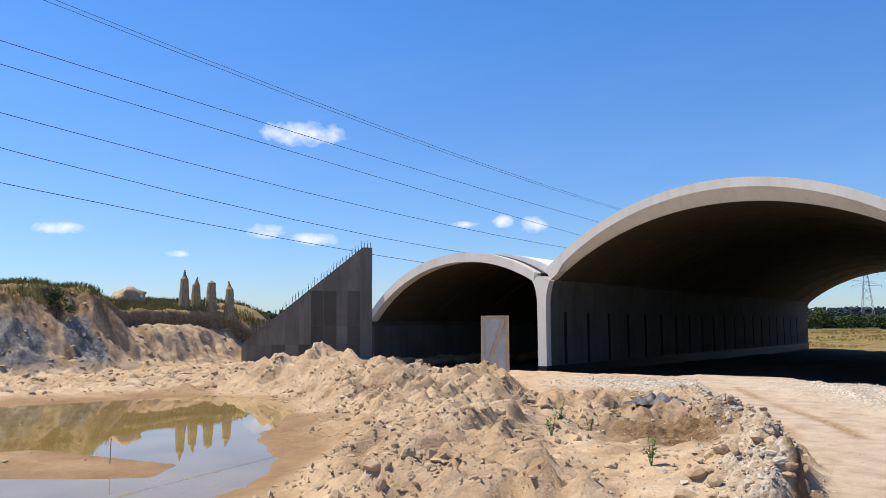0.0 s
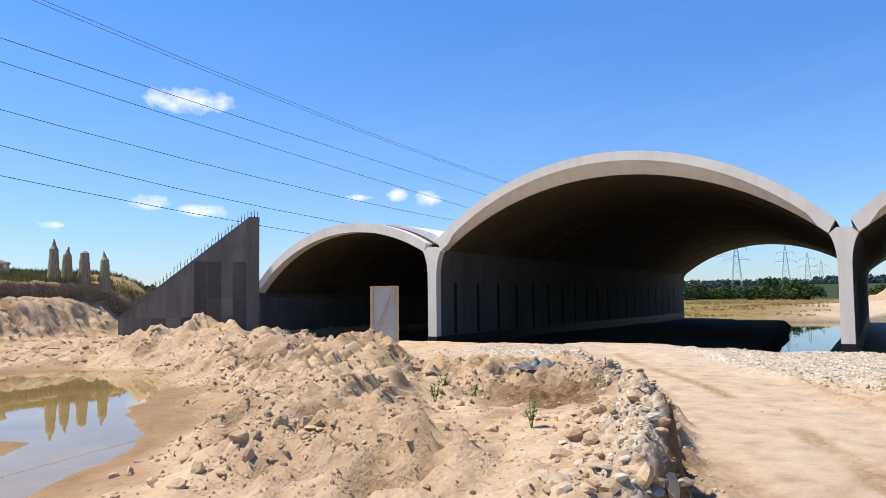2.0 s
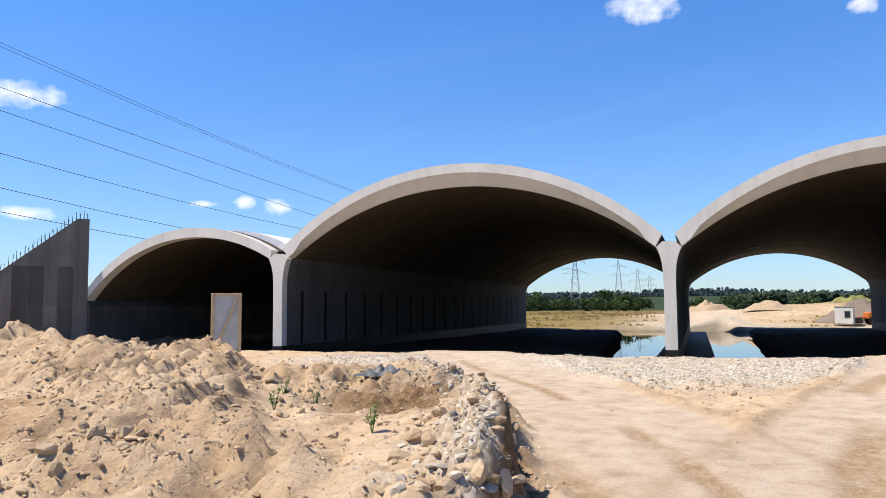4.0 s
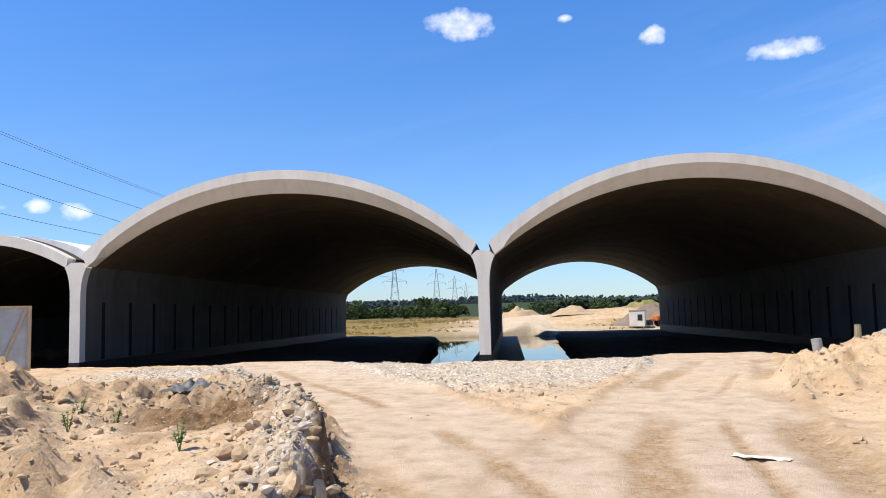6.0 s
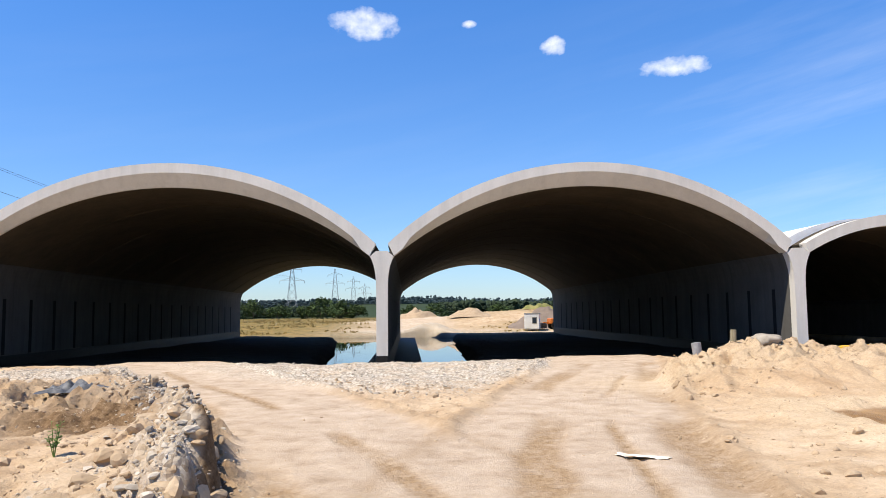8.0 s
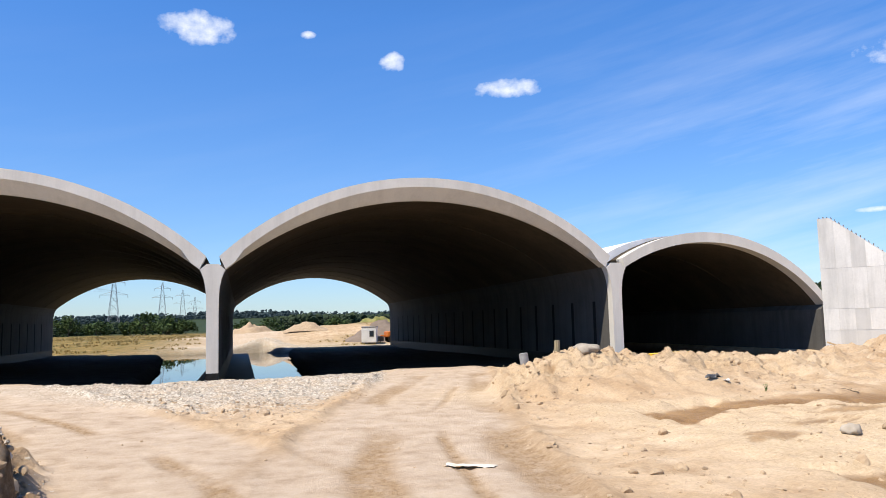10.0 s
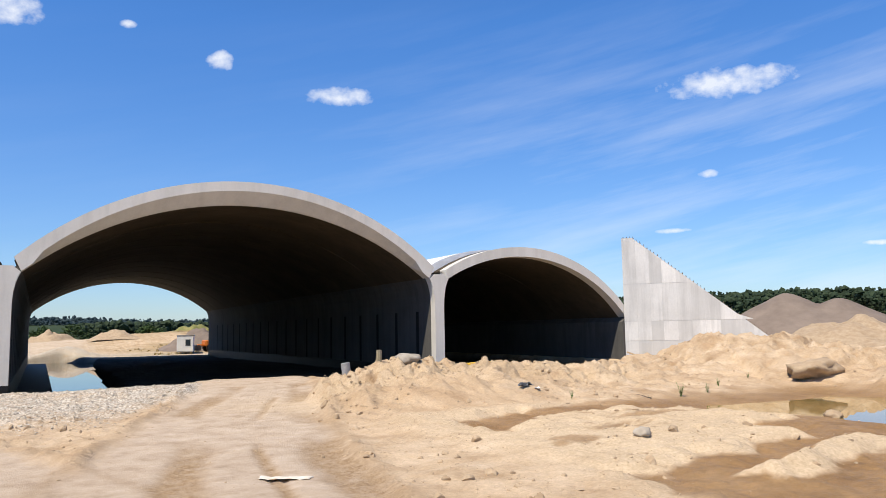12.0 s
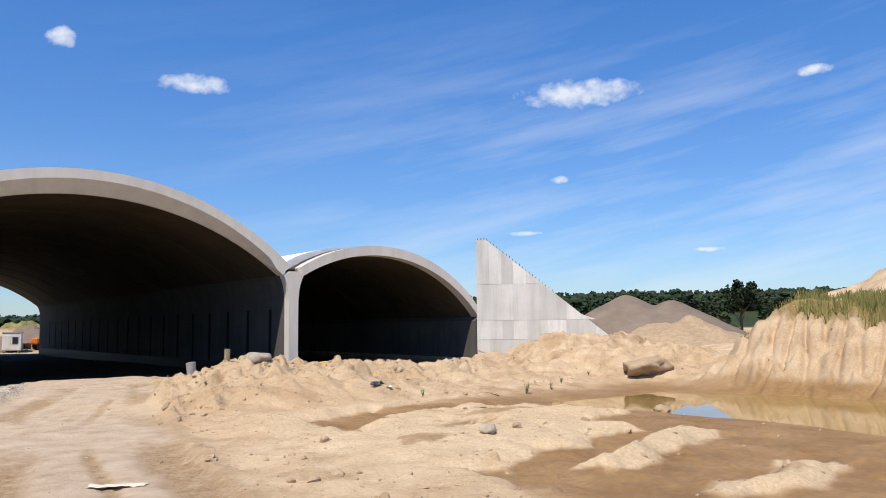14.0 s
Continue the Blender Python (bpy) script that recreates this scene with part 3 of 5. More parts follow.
    ef = 0.72 * step(-0.4, 3.6, east) + 0.28 * step(1.5, 5.5, east)
    gully = 0.6 * (1 - np.abs(vnoise(x * 0.2 + 0.2 * wob, y, 1.1, 91))) + 0.4 * (1 - np.abs(vnoise(x * 0.3, y, 0.5, 93)))
    h = h + cap * (2.85 * ef - (0.3 * gully ** 3 + 0.12 * rill) * ef * (1 - step(2.6, 4.5, east)) + 0.6 * step(6, 14, east) + 0.34 * fbm(x, y, 0.8, 4, 107, 0.6) * ef * (1 - step(3.5, 5, east)))
    d = np.hypot((x - 51) / 1.3, y - 22.5)
    h = h + 4.3 * np.exp(-(d / 4.4) ** 2) * (1 + 0.1 * n2)
    # higher ground outside the site and behind it
    out = np.maximum(step(50, 60, x) * step(24, 34, y), step(52, 60, -x) * step(44, 60, y))
    h = h + out * 0.6
    behind = step(110, 119, y) * (1 - under)
    h = h + behind * (-0.75 + 0.9 * step(124, 165, y) + 0.12 * n1 + 0.004 * np.maximum(0, y - 120)) * (1 - step(50, 62, np.abs(x)))
    d = np.hypot((x - 4.6) / 1.6, (y - 124) / 1.2)
    h = h + 1.7 * np.exp(-(d / 2.2) ** 2)
    d = np.hypot((x - 26) / 2.0, y - 165)
    h = h + 2.6 * np.exp(-(d / 13.0) ** 2) * (1 + 0.2 * n1)
    far = np.hypot(x, y)
    h = h + 10 * step(300, 950, far) * (0.75 + 0.35 * vnoise(x, y, 420, 3))
    h = h + 11 * step(380, 540, far) * step(0.5, 0.62, np.arctan2(x, y)) * (1 - step(1.6, 2.0, np.arctan2(x, y))) * (0.85 + 0.3 * vnoise(x, y, 160, 9))
    # a low rise where the camera stands
    h = h + 0.75 * np.exp(-(np.hypot(x - 1, y + 0.8) / 3.2) ** 2)
    # clods and grit
    loose = np.clip(rough + lobe + edge + 1.1 * heap + 0.75 * berm + 0.6 * westface + 0.55 * (1 - step(-36, -29, x)) * (1 - step(1.5, 3, h)) + 0.5 * cap * step(0, 0.8, east) * (1 - step(3.5, 5, east)) + 0.12, 0, 1) * (1 - road)
    crease = np.abs(vnoise(x + 0.4 * wob, y, 1.3, 61)) + 0.6 * np.abs(vnoise(x, y + 0.3 * wob, 0.6, 67)) + 0.35 * np.abs(vnoise(x, y, 0.33, 71))
    dry = 1 - step(-1.5, -0.2, np.maximum(pool, chan))
    wx, wy = x + 0.35 * n2, y + 0.35 * n3
    crack = np.maximum(0, 1 - 5.0 * np.abs(vnoise(wx, wy, 1.5, 111))) + 0.7 * np.maximum(0, 1 - 4.0 * np.abs(vnoise(wx, wy, 0.8, 113)))
    h = h - 0.24 * loose * dry * crack
    h = h + loose * dry * (0.40 * (0.75 - crease) + 0.20 * np.maximum(0, n3) + 0.09 * fbm(x, y, 0.34, 2, 151)) + 0.02 * n3 * dry * (1 - 0.5 * road)
    clump = 0.20 * np.abs(vnoise(wx, wy, 0.62, 181)) + 0.11 * np.abs(vnoise(wx + 0.1 * n3, wy, 0.31, 183)) + 0.06 * np.abs(vnoise(x, y, 0.17, 185))
    h = h + loose * dry * (1 - 0.5 * westface) * step(-0.6, 0.3, vnoise(x, y, 2.4, 187)) * (clump - 0.1)
    kinds = {
        "road": np.clip(road, 0, 1),
        "gravel": np.clip(0.85 * wedge * step(20, 27, y + 3 * n2) * (1 - 0.6 * road) + 0.75 * behind * (1 - step(126, 140, y)) + np.maximum(stony * (1 - lip) * step(-0.35, 0.25, n2) * 0.75, bank * (1 - 0.9 * road)) * 1.1 + 0.45 * step(26, 33, y) * site * (1 - road) * (1 - step(7, 12, x)) * step(-16, -12, x), 0, 1),
        "wet": np.clip(wet * (1 - flat) + 0.8 * step(-0.5, 0.6, pool) + damp, 0, 1) * (1 - cap * step(0.12, 0.24, ef + 0.05 * n3)),
        "loose": np.clip(loose, 0, 1),
        # soil along the brow puts the shade of the sod step into colour
        "soil": np.clip(soil + 0.8 * westface * slump + (1 - near) * np.exp(-((west - brow - 0.1) / 0.3) ** 2) * step(-52, -48, -np.abs(x + 50) - 40), 0, 1),
        "pale": np.clip(flat * step(-0.05, 0.12, drift) + 0.75 * heap + 0.3 * cap * step(0.12, 0.24, ef + 0.05 * n3), 0, 1),
        "rut": np.clip(rut * step(0, 0.4, road) + 0.5 * rim, 0, 1),
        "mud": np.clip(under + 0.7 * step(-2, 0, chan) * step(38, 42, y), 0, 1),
        "clay": step(-0.1, 0.35, np.maximum(1 - ((y - 20.3 + 0.5 * n2) / 1.5) ** 2, 1 - ((y - 24.2 + 0.5 * n2) / 1.2) ** 2) + 0.5 * vnoise(x, y, 0.7, 41)) * step(0.02, 0.12, face) * (1 - step(0.8, 0.93, face)) * near,
        "scarp": np.clip(westface * step(0.02, 0.2, face) * (0.35 + 0.65 * near), 0, 1),
        "grass": np.clip(np.maximum(sod * (0.8 + 0.4 * n1), cap * step(3.0, 4.2, east) * (1 - step(11, 14, east)) * 0.9) + behind * step(-1.0, 0.4, n1 + 0.9 * step(-6, -20, x) - 0.2) * step(118, 124, y) * (1 - np.exp(-((x - 2 - 0.02 * (y - 118)) / 12.0) ** 2)), 0, 1),
        "green": np.clip(step(240, 330, far), 0, 1),
    }
    return h, kinds


def spread(lo, mid, hi, fine, grow):
    """Grid lines: those given, then wider and wider out to lo and hi."""
    mid = list(mid)
    a, b = mid[0], mid[-1]
    up, s = [], fine
    while (up[-1] if up else b) < hi:
        s *= grow
        up.append((up[-1] if up else b) + s)
    dn, s = [], fine
    while (dn[-1] if dn else a) > lo:
        s *= grow
        dn.append((dn[-1] if dn else a) - s)
    return np.array(dn[::-1] + mid + up)


def build_ground():
    gx = np.concatenate([-np.arange(20, 52, 0.16)[::-1], np.arange(-19.9, 19.95, 0.1), np.arange(20, 37, 0.16)])
    gx = spread(-4000, gx, 4000, 0.16, 1.04)
    gy = spread(-3000, np.concatenate([np.arange(5.5, 16, 0.07), np.arange(16, 38, 0.12)]), 4500, 0.12, 1.035)
    X, Y = np.meshgrid(gx, gy)
    H, kinds = terrain(X, Y)
    nx, ny = len(gx), len(gy)
    me = bpy.data.meshes.new("ground")
    me.vertices.add(nx * ny)
    me.vertices.foreach_set("co", np.stack([X, Y, H], -1).ravel())
    i = (np.arange(ny - 1)[:, None] * nx + np.arange(nx - 1)[None]).ravel()
    quads = np.stack([i, i + 1, i + 1 + nx, i + nx], -1).ravel()
    me.loops.add(len(quads))
    me.polygons.add(len(quads) // 4)
    me.loops.foreach_set("vertex_index", quads.astype(np.int32))
    me.polygons.foreach_set("loop_start", np.arange(0, len(quads), 4, dtype=np.int32))
    me.polygons.foreach_set("use_smooth", np.ones(len(quads) // 4, bool))
    me.update(calc_edges=True)
    for name, values in kinds.items():
        me.attributes.new(name, "FLOAT", "POINT").data.foreach_set("value", values.ravel().astype(np.float32))
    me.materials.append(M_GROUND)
    return tagged(new("ground", me), "pale sandy construction ground with tracks, heaps and banks", "ground", kind="structure")


build_ground()


def height(x, y):
    h, _ = terrain(np.array([[float(x)]]), np.array([[float(y)]]))
    return float(h[0, 0])


def heights(xs, ys):
    h, k = terrain(np.asarray(xs, float)[None], np.asarray(ys, float)[None])
    return h[0], {a: b[0] for a, b in k.items()}


def pool(name, x0, y0, x1, y1, label, z=0.0):
    bm = bmesh.new()
    bmesh.ops.create_grid(bm, x_segments=8, y_segments=8, size=0.5)
    for v in bm.verts:
        v.co = ((v.co.x + 0.5) * (x1 - x0) + x0, (v.co.y + 0.5) * (y1 - y0) + y0, z)
    return tagged(part(name, bm, M_WATER), label, "water", kind="structure")


pool("water_west", -32, 0, -7, 22, "shallow yellowish puddle of still rainwater")
pool("water_east", 12, 2, 29, 21, "shallow muddy puddle beside the sand bank")
pool("water_channel", -28, 34, 10, 123, "still dark water standing under the vaults", -1.2)

# ---------------------------------------------------------------- the arched overpass
Y0, Y1 = 44.0, 117.5
AXIS = -0.5
SPAN = 24.1
overpass = tagged(new("arched_overpass"), "unfinished grey concrete overpass with four vaulted openings", "bridge")


def shell(xc, outer, inner, half, y0, y1, n=48, face=None, notch=None, depth=0.7, splay=0.34):
    """One segment of vault, between two circles (radius, centre height). face: circle of the lower edge of the front strip."""
    (ro, zo), (ri, zi) = outer, inner
    a, b = half
    bm = bmesh.new()
    rows = []
    for i in range(n + 1):
        x = xc - a + (a + b) * i / n
        xt = xc + (x - xc) * (1 + splay / max(a, b))
        top = (xt, zo + math.sqrt(max(0, ro * ro - (xt - xc) ** 2)))
        low = (x, zi + math.sqrt(max(0, ri * ri - (x - xc) ** 2)))
        mid = low
        if face and abs(x - xc) < notch:
            mid = (x, face[1] + math.sqrt(max(0, face[0] ** 2 - (x - xc) ** 2)))
        rows.append((top, mid, low))
    cols = []
    for top, mid, low in rows:
        chamfer = mid[1] - low[1]
        cols.append([bm.verts.new(c) for c in ((top[0], y0, top[1]), (mid[0], y0, mid[1] + (0.0 if chamfer > 0 else 1e-4)),
                     (low[0], y0 + (depth if chamfer > 0.01 else 0.002), low[1]), (low[0], y1, low[1] ), (top[0], y1, top[1]))])
    for p, q in zip(cols, cols[1:]):
        for j in range(5):
            bm.faces.new((p[j], q[j], q[(j + 1) % 5], p[(j + 1) % 5]))
    bm.faces.new(cols[0])
    bm.faces.new(cols[-1][::-1])
    return bm


BIG_OUT, BIG_IN, BIG_FACE = (17.1, -5.95), (17.9, -8.02), (16.35, -5.74)
SMALL_OUT, SMALL_IN = (11.6, -3.55), (11.5, -4.1)
SEG = 2.42
COUNT = 30


def vault(xc, outer, inner, half, splay=0.34, **strip):
    part("end_ring", shell(xc, outer, inner, half, Y0, Y0 + 0.85, splay=splay, **strip), M_RING, overpass, "pale end ring of the vault")
    (ro, zo), length = outer, COUNT * SEG
    # added inner shell stops daylight leaking through the gaps between segments
    part("joint_seal", shell(xc, (ro - 0.1, zo), (ro - 0.2, zo), half, Y0 + 0.5, Y0 + 0.8 + length, splay=splay), M_BITUMEN, overpass, "black seal under the segment joints")
    me = None
    for i in range(COUNT):
        if me is None:
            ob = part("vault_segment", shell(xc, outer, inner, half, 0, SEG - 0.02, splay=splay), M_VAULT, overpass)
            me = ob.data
        else:
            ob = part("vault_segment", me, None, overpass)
        ob.location.y = Y0 + 0.87 + i * SEG
        ob.location.z = 0.012 * ((i * 7) % 3 - 1)


for side in (-1, 1):
    vault(AXIS + side * SPAN / 2, BIG_OUT, BIG_IN, (11.36, 11.36), face=BIG_FACE, notch=10.62)
    near, farr = 30.6 - SPAN - 0.62, 9.2
    vault(AXIS + side * 30.6, SMALL_OUT, SMALL_IN, (near, farr) if side > 0 else (farr, near), splay=0.2)


def pier_profile(x, base=0.2, bedded=False):
    prof = [(0.32, base), (0.32, 3.6), (0.33, 4.3), (0.37, 4.8), (0.46, 5.25), (0.58, 5.6), (0.67, 5.78), (0.38, 6.02), (0.34, 6.08)]
    if bedded:
        prof = prof[:-3] + [(0.72, 5.79), (0.74, 5.95), (0.62, 6.2), (0.36, 6.06)]
    return [(x + a, z) for a, z in prof] + [(x - a, z) for a, z in prof[::-1]]


def pier_wall(x):
    """Wall between two vaults, flared at the head, with a black coated foot."""
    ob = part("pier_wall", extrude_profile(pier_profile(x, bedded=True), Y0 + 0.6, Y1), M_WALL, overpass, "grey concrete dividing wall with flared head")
    # pale end against dark wall: light and shade set in the colours
    part("end_face", extrude_profile(pier_profile(x), Y0 - 0.02, Y0 + 0.595), M_RING, ob, "pale flared end of the dividing wall")
    bm = bmesh.new()
    box(bm, (x - 0.335, Y0 - 0.035, -2.0), (x + 0.335, Y1, 0.2))
    part("coated_foot", bm, M_BITUMEN, ob, "black bitumen-coated foot of the wall")
    bm = bmesh.new()
    box(bm, (x - 1.6, Y0 - 0.75, -2.2), (x + 2.5, Y1 + 0.6, -1.12), 0.03)
    part("footing", bm, M_BITUMEN, ob, "black bitumen-coated footing slab")
    for i in range(20):
        for s in (-1, 1):
            y = Y0 + 2.6 + 3.4 * i
            if y > Y1 - 1:
                continue
            bm = bmesh.new()
            # flat black strip in place of a recess, standing for its shade
            box(bm, (x + s * 0.322 - 0.004, y - 0.2, 0.25), (x + s * 0.322 + 0.004, y + 0.2, 3.75))
            part("slot", bm, M_SLOT, ob, "narrow dark slot in the wall")
    return ob


for k_ in (-1, 0, 1):
    pier_wall(AXIS + k_ * SPAN)


def abutment(side):
    x = AXIS + side * 39.1
    a, b = sorted((x, x + side * 1.1))
    zt = 2.9
    prof = [(a, -1.2), (b, -1.2), (b, zt + 1.0), (a, zt + 1.0)]
    if side > 0:
        prof[3] = (a, zt)
    else:
        prof[2] = (b, zt)
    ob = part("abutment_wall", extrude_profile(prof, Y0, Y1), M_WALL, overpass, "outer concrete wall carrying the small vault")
    bm = bmesh.new()
    box(bm, (x - side * 0.012 - 0.01, Y0 + 0.3, -1.2), (x - side * 0.012 + 0.01, Y1, 0.1))
    part("coated_foot", bm, M_BITUMEN, ob, "black bitumen-coated foot of the wall")


abutment(-1)
abutment(1)


def back_cover(side):
    """White sheeting on the inner flank of the small vault, set back from its face."""
    xc = AXIS + side * 30.6
    n = 24
    prof_o, prof_i = [], []
    for i in range(n + 1):
        d = -6.2 + 7.4 * i / n
        z = SMALL_OUT[1] + math.sqrt(SMALL_OUT[0] ** 2 - d * d)
        up = 0.55 * max(0.0, min(1, (-1.6 - d) / 4.2))
        prof_o.append((xc + side * d, z + up + 0.02))
        prof_i.append((xc + side * d, z + 0.01))
    bm = extrude_profile(prof_o + prof_i[::-1], Y0 + 1.6, Y1 - 1)
    part("sheeting", bm, M_MEMBRANE, overpass, "white protective sheeting over the small vault")


back_cover(-1)
back_cover(1)


def wing_wall(side):
    """Flared retaining wall with a raking top, shutter panels and starter bars."""
    p0 = Vector((AXIS + side * 39.25, Y0 - 0.05, 0))
    p1 = Vector((AXIS + side * 45.6, Y0 - 7.5, 0))
    length = (p1 - p0).length
    u = (p1 - p0) / length
    nrm = Vector((-u.y, u.x, 0)) * (1 if side > 0 else -1)
    nrm = nrm if nrm.x * side > 0 else -nrm
    th = 0.75

    def top(s):
        return 9.0 if s < 0.75 else 9.0 - (s - 0.75) * (7.4 / (length - 0.75))

    bm = bmesh.new()
    outline = [(0, -1), (length, -1), (length, top(length)), (0.75, top(0.75)), (0, 9.0)]
    fr = [bm.verts.new(p0 + u * s + Vector((0, 0, z))) for s, z in outline]
    bk = [bm.verts.new(p0 + u * s + nrm * th + Vector((0, 0, z))) for s, z in outline]
    for i in range(5):
        j = (i + 1) % 5
        bm.faces.new((fr[i], fr[j], bk[j], bk[i]))
    bm.faces.new(fr[::-1])
    bm.faces.new(bk)
    # the west side takes the copy darkened for its shade
    ob = part("wing_wall", bm, M_PANEL if side > 0 else M_PANEL_SHADED, overpass, "raking concrete wing wall with shutter marks and starter bars")
    # shutter panels
    cuts = [0.0, 0.95, 1.9, 2.75, 3.75, 4.7, 5.6, 6.6, 7.6, 8.7, length]
    lifts = [-1.0, 1.5, 2.9, 5.6, 9.2]
    for a, b in zip(cuts, cuts[1:]):
        for lo, hi in zip(lifts, lifts[1:]):
            g = 0.012
            za, zb = min(hi - g, top(a + g) - 0.06), min(hi - g, top(b - g) - 0.06)
            if za <= lo + 0.15:
                continue
            zb = max(zb, lo + g + 0.02)
            bm = bmesh.new()
            pts = [(a + g, lo + g), (b - g, lo + g), (b - g, zb), (a + g, za)]
            f = [bm.verts.new(p0 + u * s - nrm * 0.012 + Vector((0, 0, z))) for s, z in pts]
            k = [bm.verts.new(p0 + u * s + nrm * 0.01 + Vector((0, 0, z))) for s, z in pts]
            for i in range(4):
                j = (i + 1) % 4
                bm.faces.new((f[i], f[j], k[j], k[i]))
            bm.faces.new(f[::-1])
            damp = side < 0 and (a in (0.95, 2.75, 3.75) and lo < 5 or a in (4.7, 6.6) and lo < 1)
            part("panel", bm, M_DAMP_SHADED if damp else M_PANEL if side > 0 else M_PANEL_SHADED, ob, "damp-stained dark panel" if damp else "")
    rng = random.Random(5 + side)
    s = 0.1
    me = part("starter_bar", bar(bmesh.new(), (0, 0, -0.1), (0, 0, 0.6), 0.022, 4), M_STEEL, ob).data
    first = True
    while s < length - 0.3:
        for t in (0.12, 0.5):
            bar_ob = bpy.data.objects[ob.children[-1].name] if first else part("starter_bar", me, None, ob)
            first = False
            bar_ob.location = p0 + u * s + nrm * t + Vector((0, 0, top(s) - 0.03))
            bar_ob.rotation_euler = (rng.uniform(-0.12, 0.12), rng.uniform(-0.12, 0.12), 0)
            bar_ob.scale.z = rng.uniform(0.55, 1.15) * (1.0 if side < 0 else 0.28)
        s += 0.24
    return ob


wing_wall(-1)
wing_wall(1)

# ---------------------------------------------------------------- loose stones and clods


def ico():
    g = (1 + 5 ** 0.5) / 2
    v = np.array([(-1, g, 0), (1, g, 0), (-1, -g, 0), (1, -g, 0), (0, -1, g), (0, 1, g), (0, -1, -g), (0, 1, -g), (g, 0, -1), (g, 0, 1), (-g, 0, -1), (-g, 0, 1)], float)
    f = [(0, 11, 5), (0, 5, 1), (0, 1, 7), (0, 7, 10), (0, 10, 11), (1, 5, 9), (5, 11, 4), (11, 10, 2), (10, 7, 6), (7, 1, 8), (3, 9, 4), (3, 4, 2), (3, 2, 6), (3, 6, 8), (3, 8, 9), (4, 9, 5), (2, 4, 11), (6, 2, 10), (8, 6, 7), (9, 8, 1)]
    return v / np.linalg.norm(v[0]), np.array(f)


def finer(v, f):
    """Each triangle cut into four, on the ball."""
    v, seen, out = [tuple(c) for c in v], {}, []

    def middle(a, b):
        key = (min(a, b), max(a, b))
        if key not in seen:
            m = np.add(v[a], v[b])
            seen[key] = len(v)
            v.append(tuple(m / np.linalg.norm(m)))
        return seen[key]

    for a, b, c in f:
        ab, bc, ca = middle(a, b), middle(b, c), middle(c, a)
        out += [(a, ab, ca), (b, bc, ab), (c, ca, bc), (ab, bc, ca)]
    return np.array(v), np.array(out)


def lumps(name, centres, sizes, squash, jitter, material, rng, label, category, fine=False):
    """Many uneven lumps joined into one mesh."""
    v0, f0 = finer(*ico()) if fine else ico()
    n, m = len(centres), len(v0)
    shape = np.repeat(v0[None], n, 0)
    if fine:
        # broken faces: the ball cut flat in seven random ways
        way = rng.normal(0, 1, (n, 7, 3))
        way /= np.linalg.norm(way, axis=2, keepdims=True)
        reach = np.maximum(np.einsum("mk,nck->nmc", v0, way), 1e-3)
        shape = shape * np.minimum(1, rng.uniform(0.4, 0.75, (n, 1, 7)) / reach).min(2)[..., None] * 1.35
        shape = shape + 0.06 * rng.uniform(-1, 1, (n, m, 3))
    else:
        shape = shape * (1 + jitter * rng.uniform(-1, 1, (n, m, 1))) + 0.15 * rng.uniform(-1, 1, (n, m, 3))
    stretch = rng.uniform(0.55, 1.45, (n, 1, 3)) * np.array([1, 1, squash])
    turn = rng.uniform(0, 2 * np.pi, n)
    c, s = np.cos(turn)[:, None], np.sin(turn)[:, None]
    shape = shape * stretch
    x, y = shape[..., 0] * c - shape[..., 1] * s, shape[..., 0] * s + shape[..., 1] * c
    pts = np.stack([x, y, shape[..., 2]], -1) * sizes[:, None, None] + centres[:, None]
    faces = (f0[None] + m * np.arange(n)[:, None, None]).reshape(-1, 3)
    me = bpy.data.meshes.new(name)
    me.vertices.add(n * m)
    me.vertices.foreach_set("co", pts.ravel())
    me.loops.add(faces.size)
    me.polygons.add(len(faces))
    me.loops.foreach_set("vertex_index", faces.ravel().astype(np.int32))
    me.polygons.foreach_set("loop_start", np.arange(0, faces.size, 3, dtype=np.int32))
    me.polygons.foreach_set("use_smooth", np.zeros(len(faces), bool))
    me.update(calc_edges=True)
    me.materials.append(material)
    return tagged(new(name, me), label, category, kind="stuff")


def scatter(rng, n, box_, weight, near=None):
    """Places in the box, kept by the weight of the ground there."""
    x0, y0, x1, y1 = box_
    xs, ys = rng.uniform(x0, x1, n), rng.uniform(y0, y1, n)
    h, k = heights(xs, ys)
    keep = rng.uniform(0, 1, n) < weight(k, xs, ys)
    return np.stack([xs, ys, h], -1)[keep]


rng = np.random.default_rng(4)
p = scatter(rng, 330000, (-30, 5, 37, 33), lambda k, x, y: k["loose"] * (1 - k["gravel"]) * (1 - k["wet"]) * 0.55 * np.where(x > 18, 0.25, 1))
sz = 0.012 + 0.05 * rng.power(0.25, len(p)) ** 2.4 * rng.uniform(0.4, 1.0, len(p))
lumps("sand_clods", p, sz, 0.75, 0.4, M_CLOD, rng, "dry lumps of sandy soil strewn over the heaps", "soil")
# broken stone along the lip of the terrace
xs, ys = rng.uniform(-9, 0.2, 60000), rng.uniform(6, 25, 60000)
d, _, side_ = along(EDGE, xs, ys)
keep = rng.uniform(0, 1, len(xs)) < 0.5 * np.exp(-(d / 0.75) ** 2) * np.where(side_ < 0, 1, 0.12 * (d < 0.5))
xs, ys = xs[keep], ys[keep]
p = np.stack([xs, ys, heights(xs, ys)[0]], -1)
sz = 0.014 + 0.06 * rng.power(0.3, len(p)) ** 2.2
p[:, 2] -= sz * 0.1
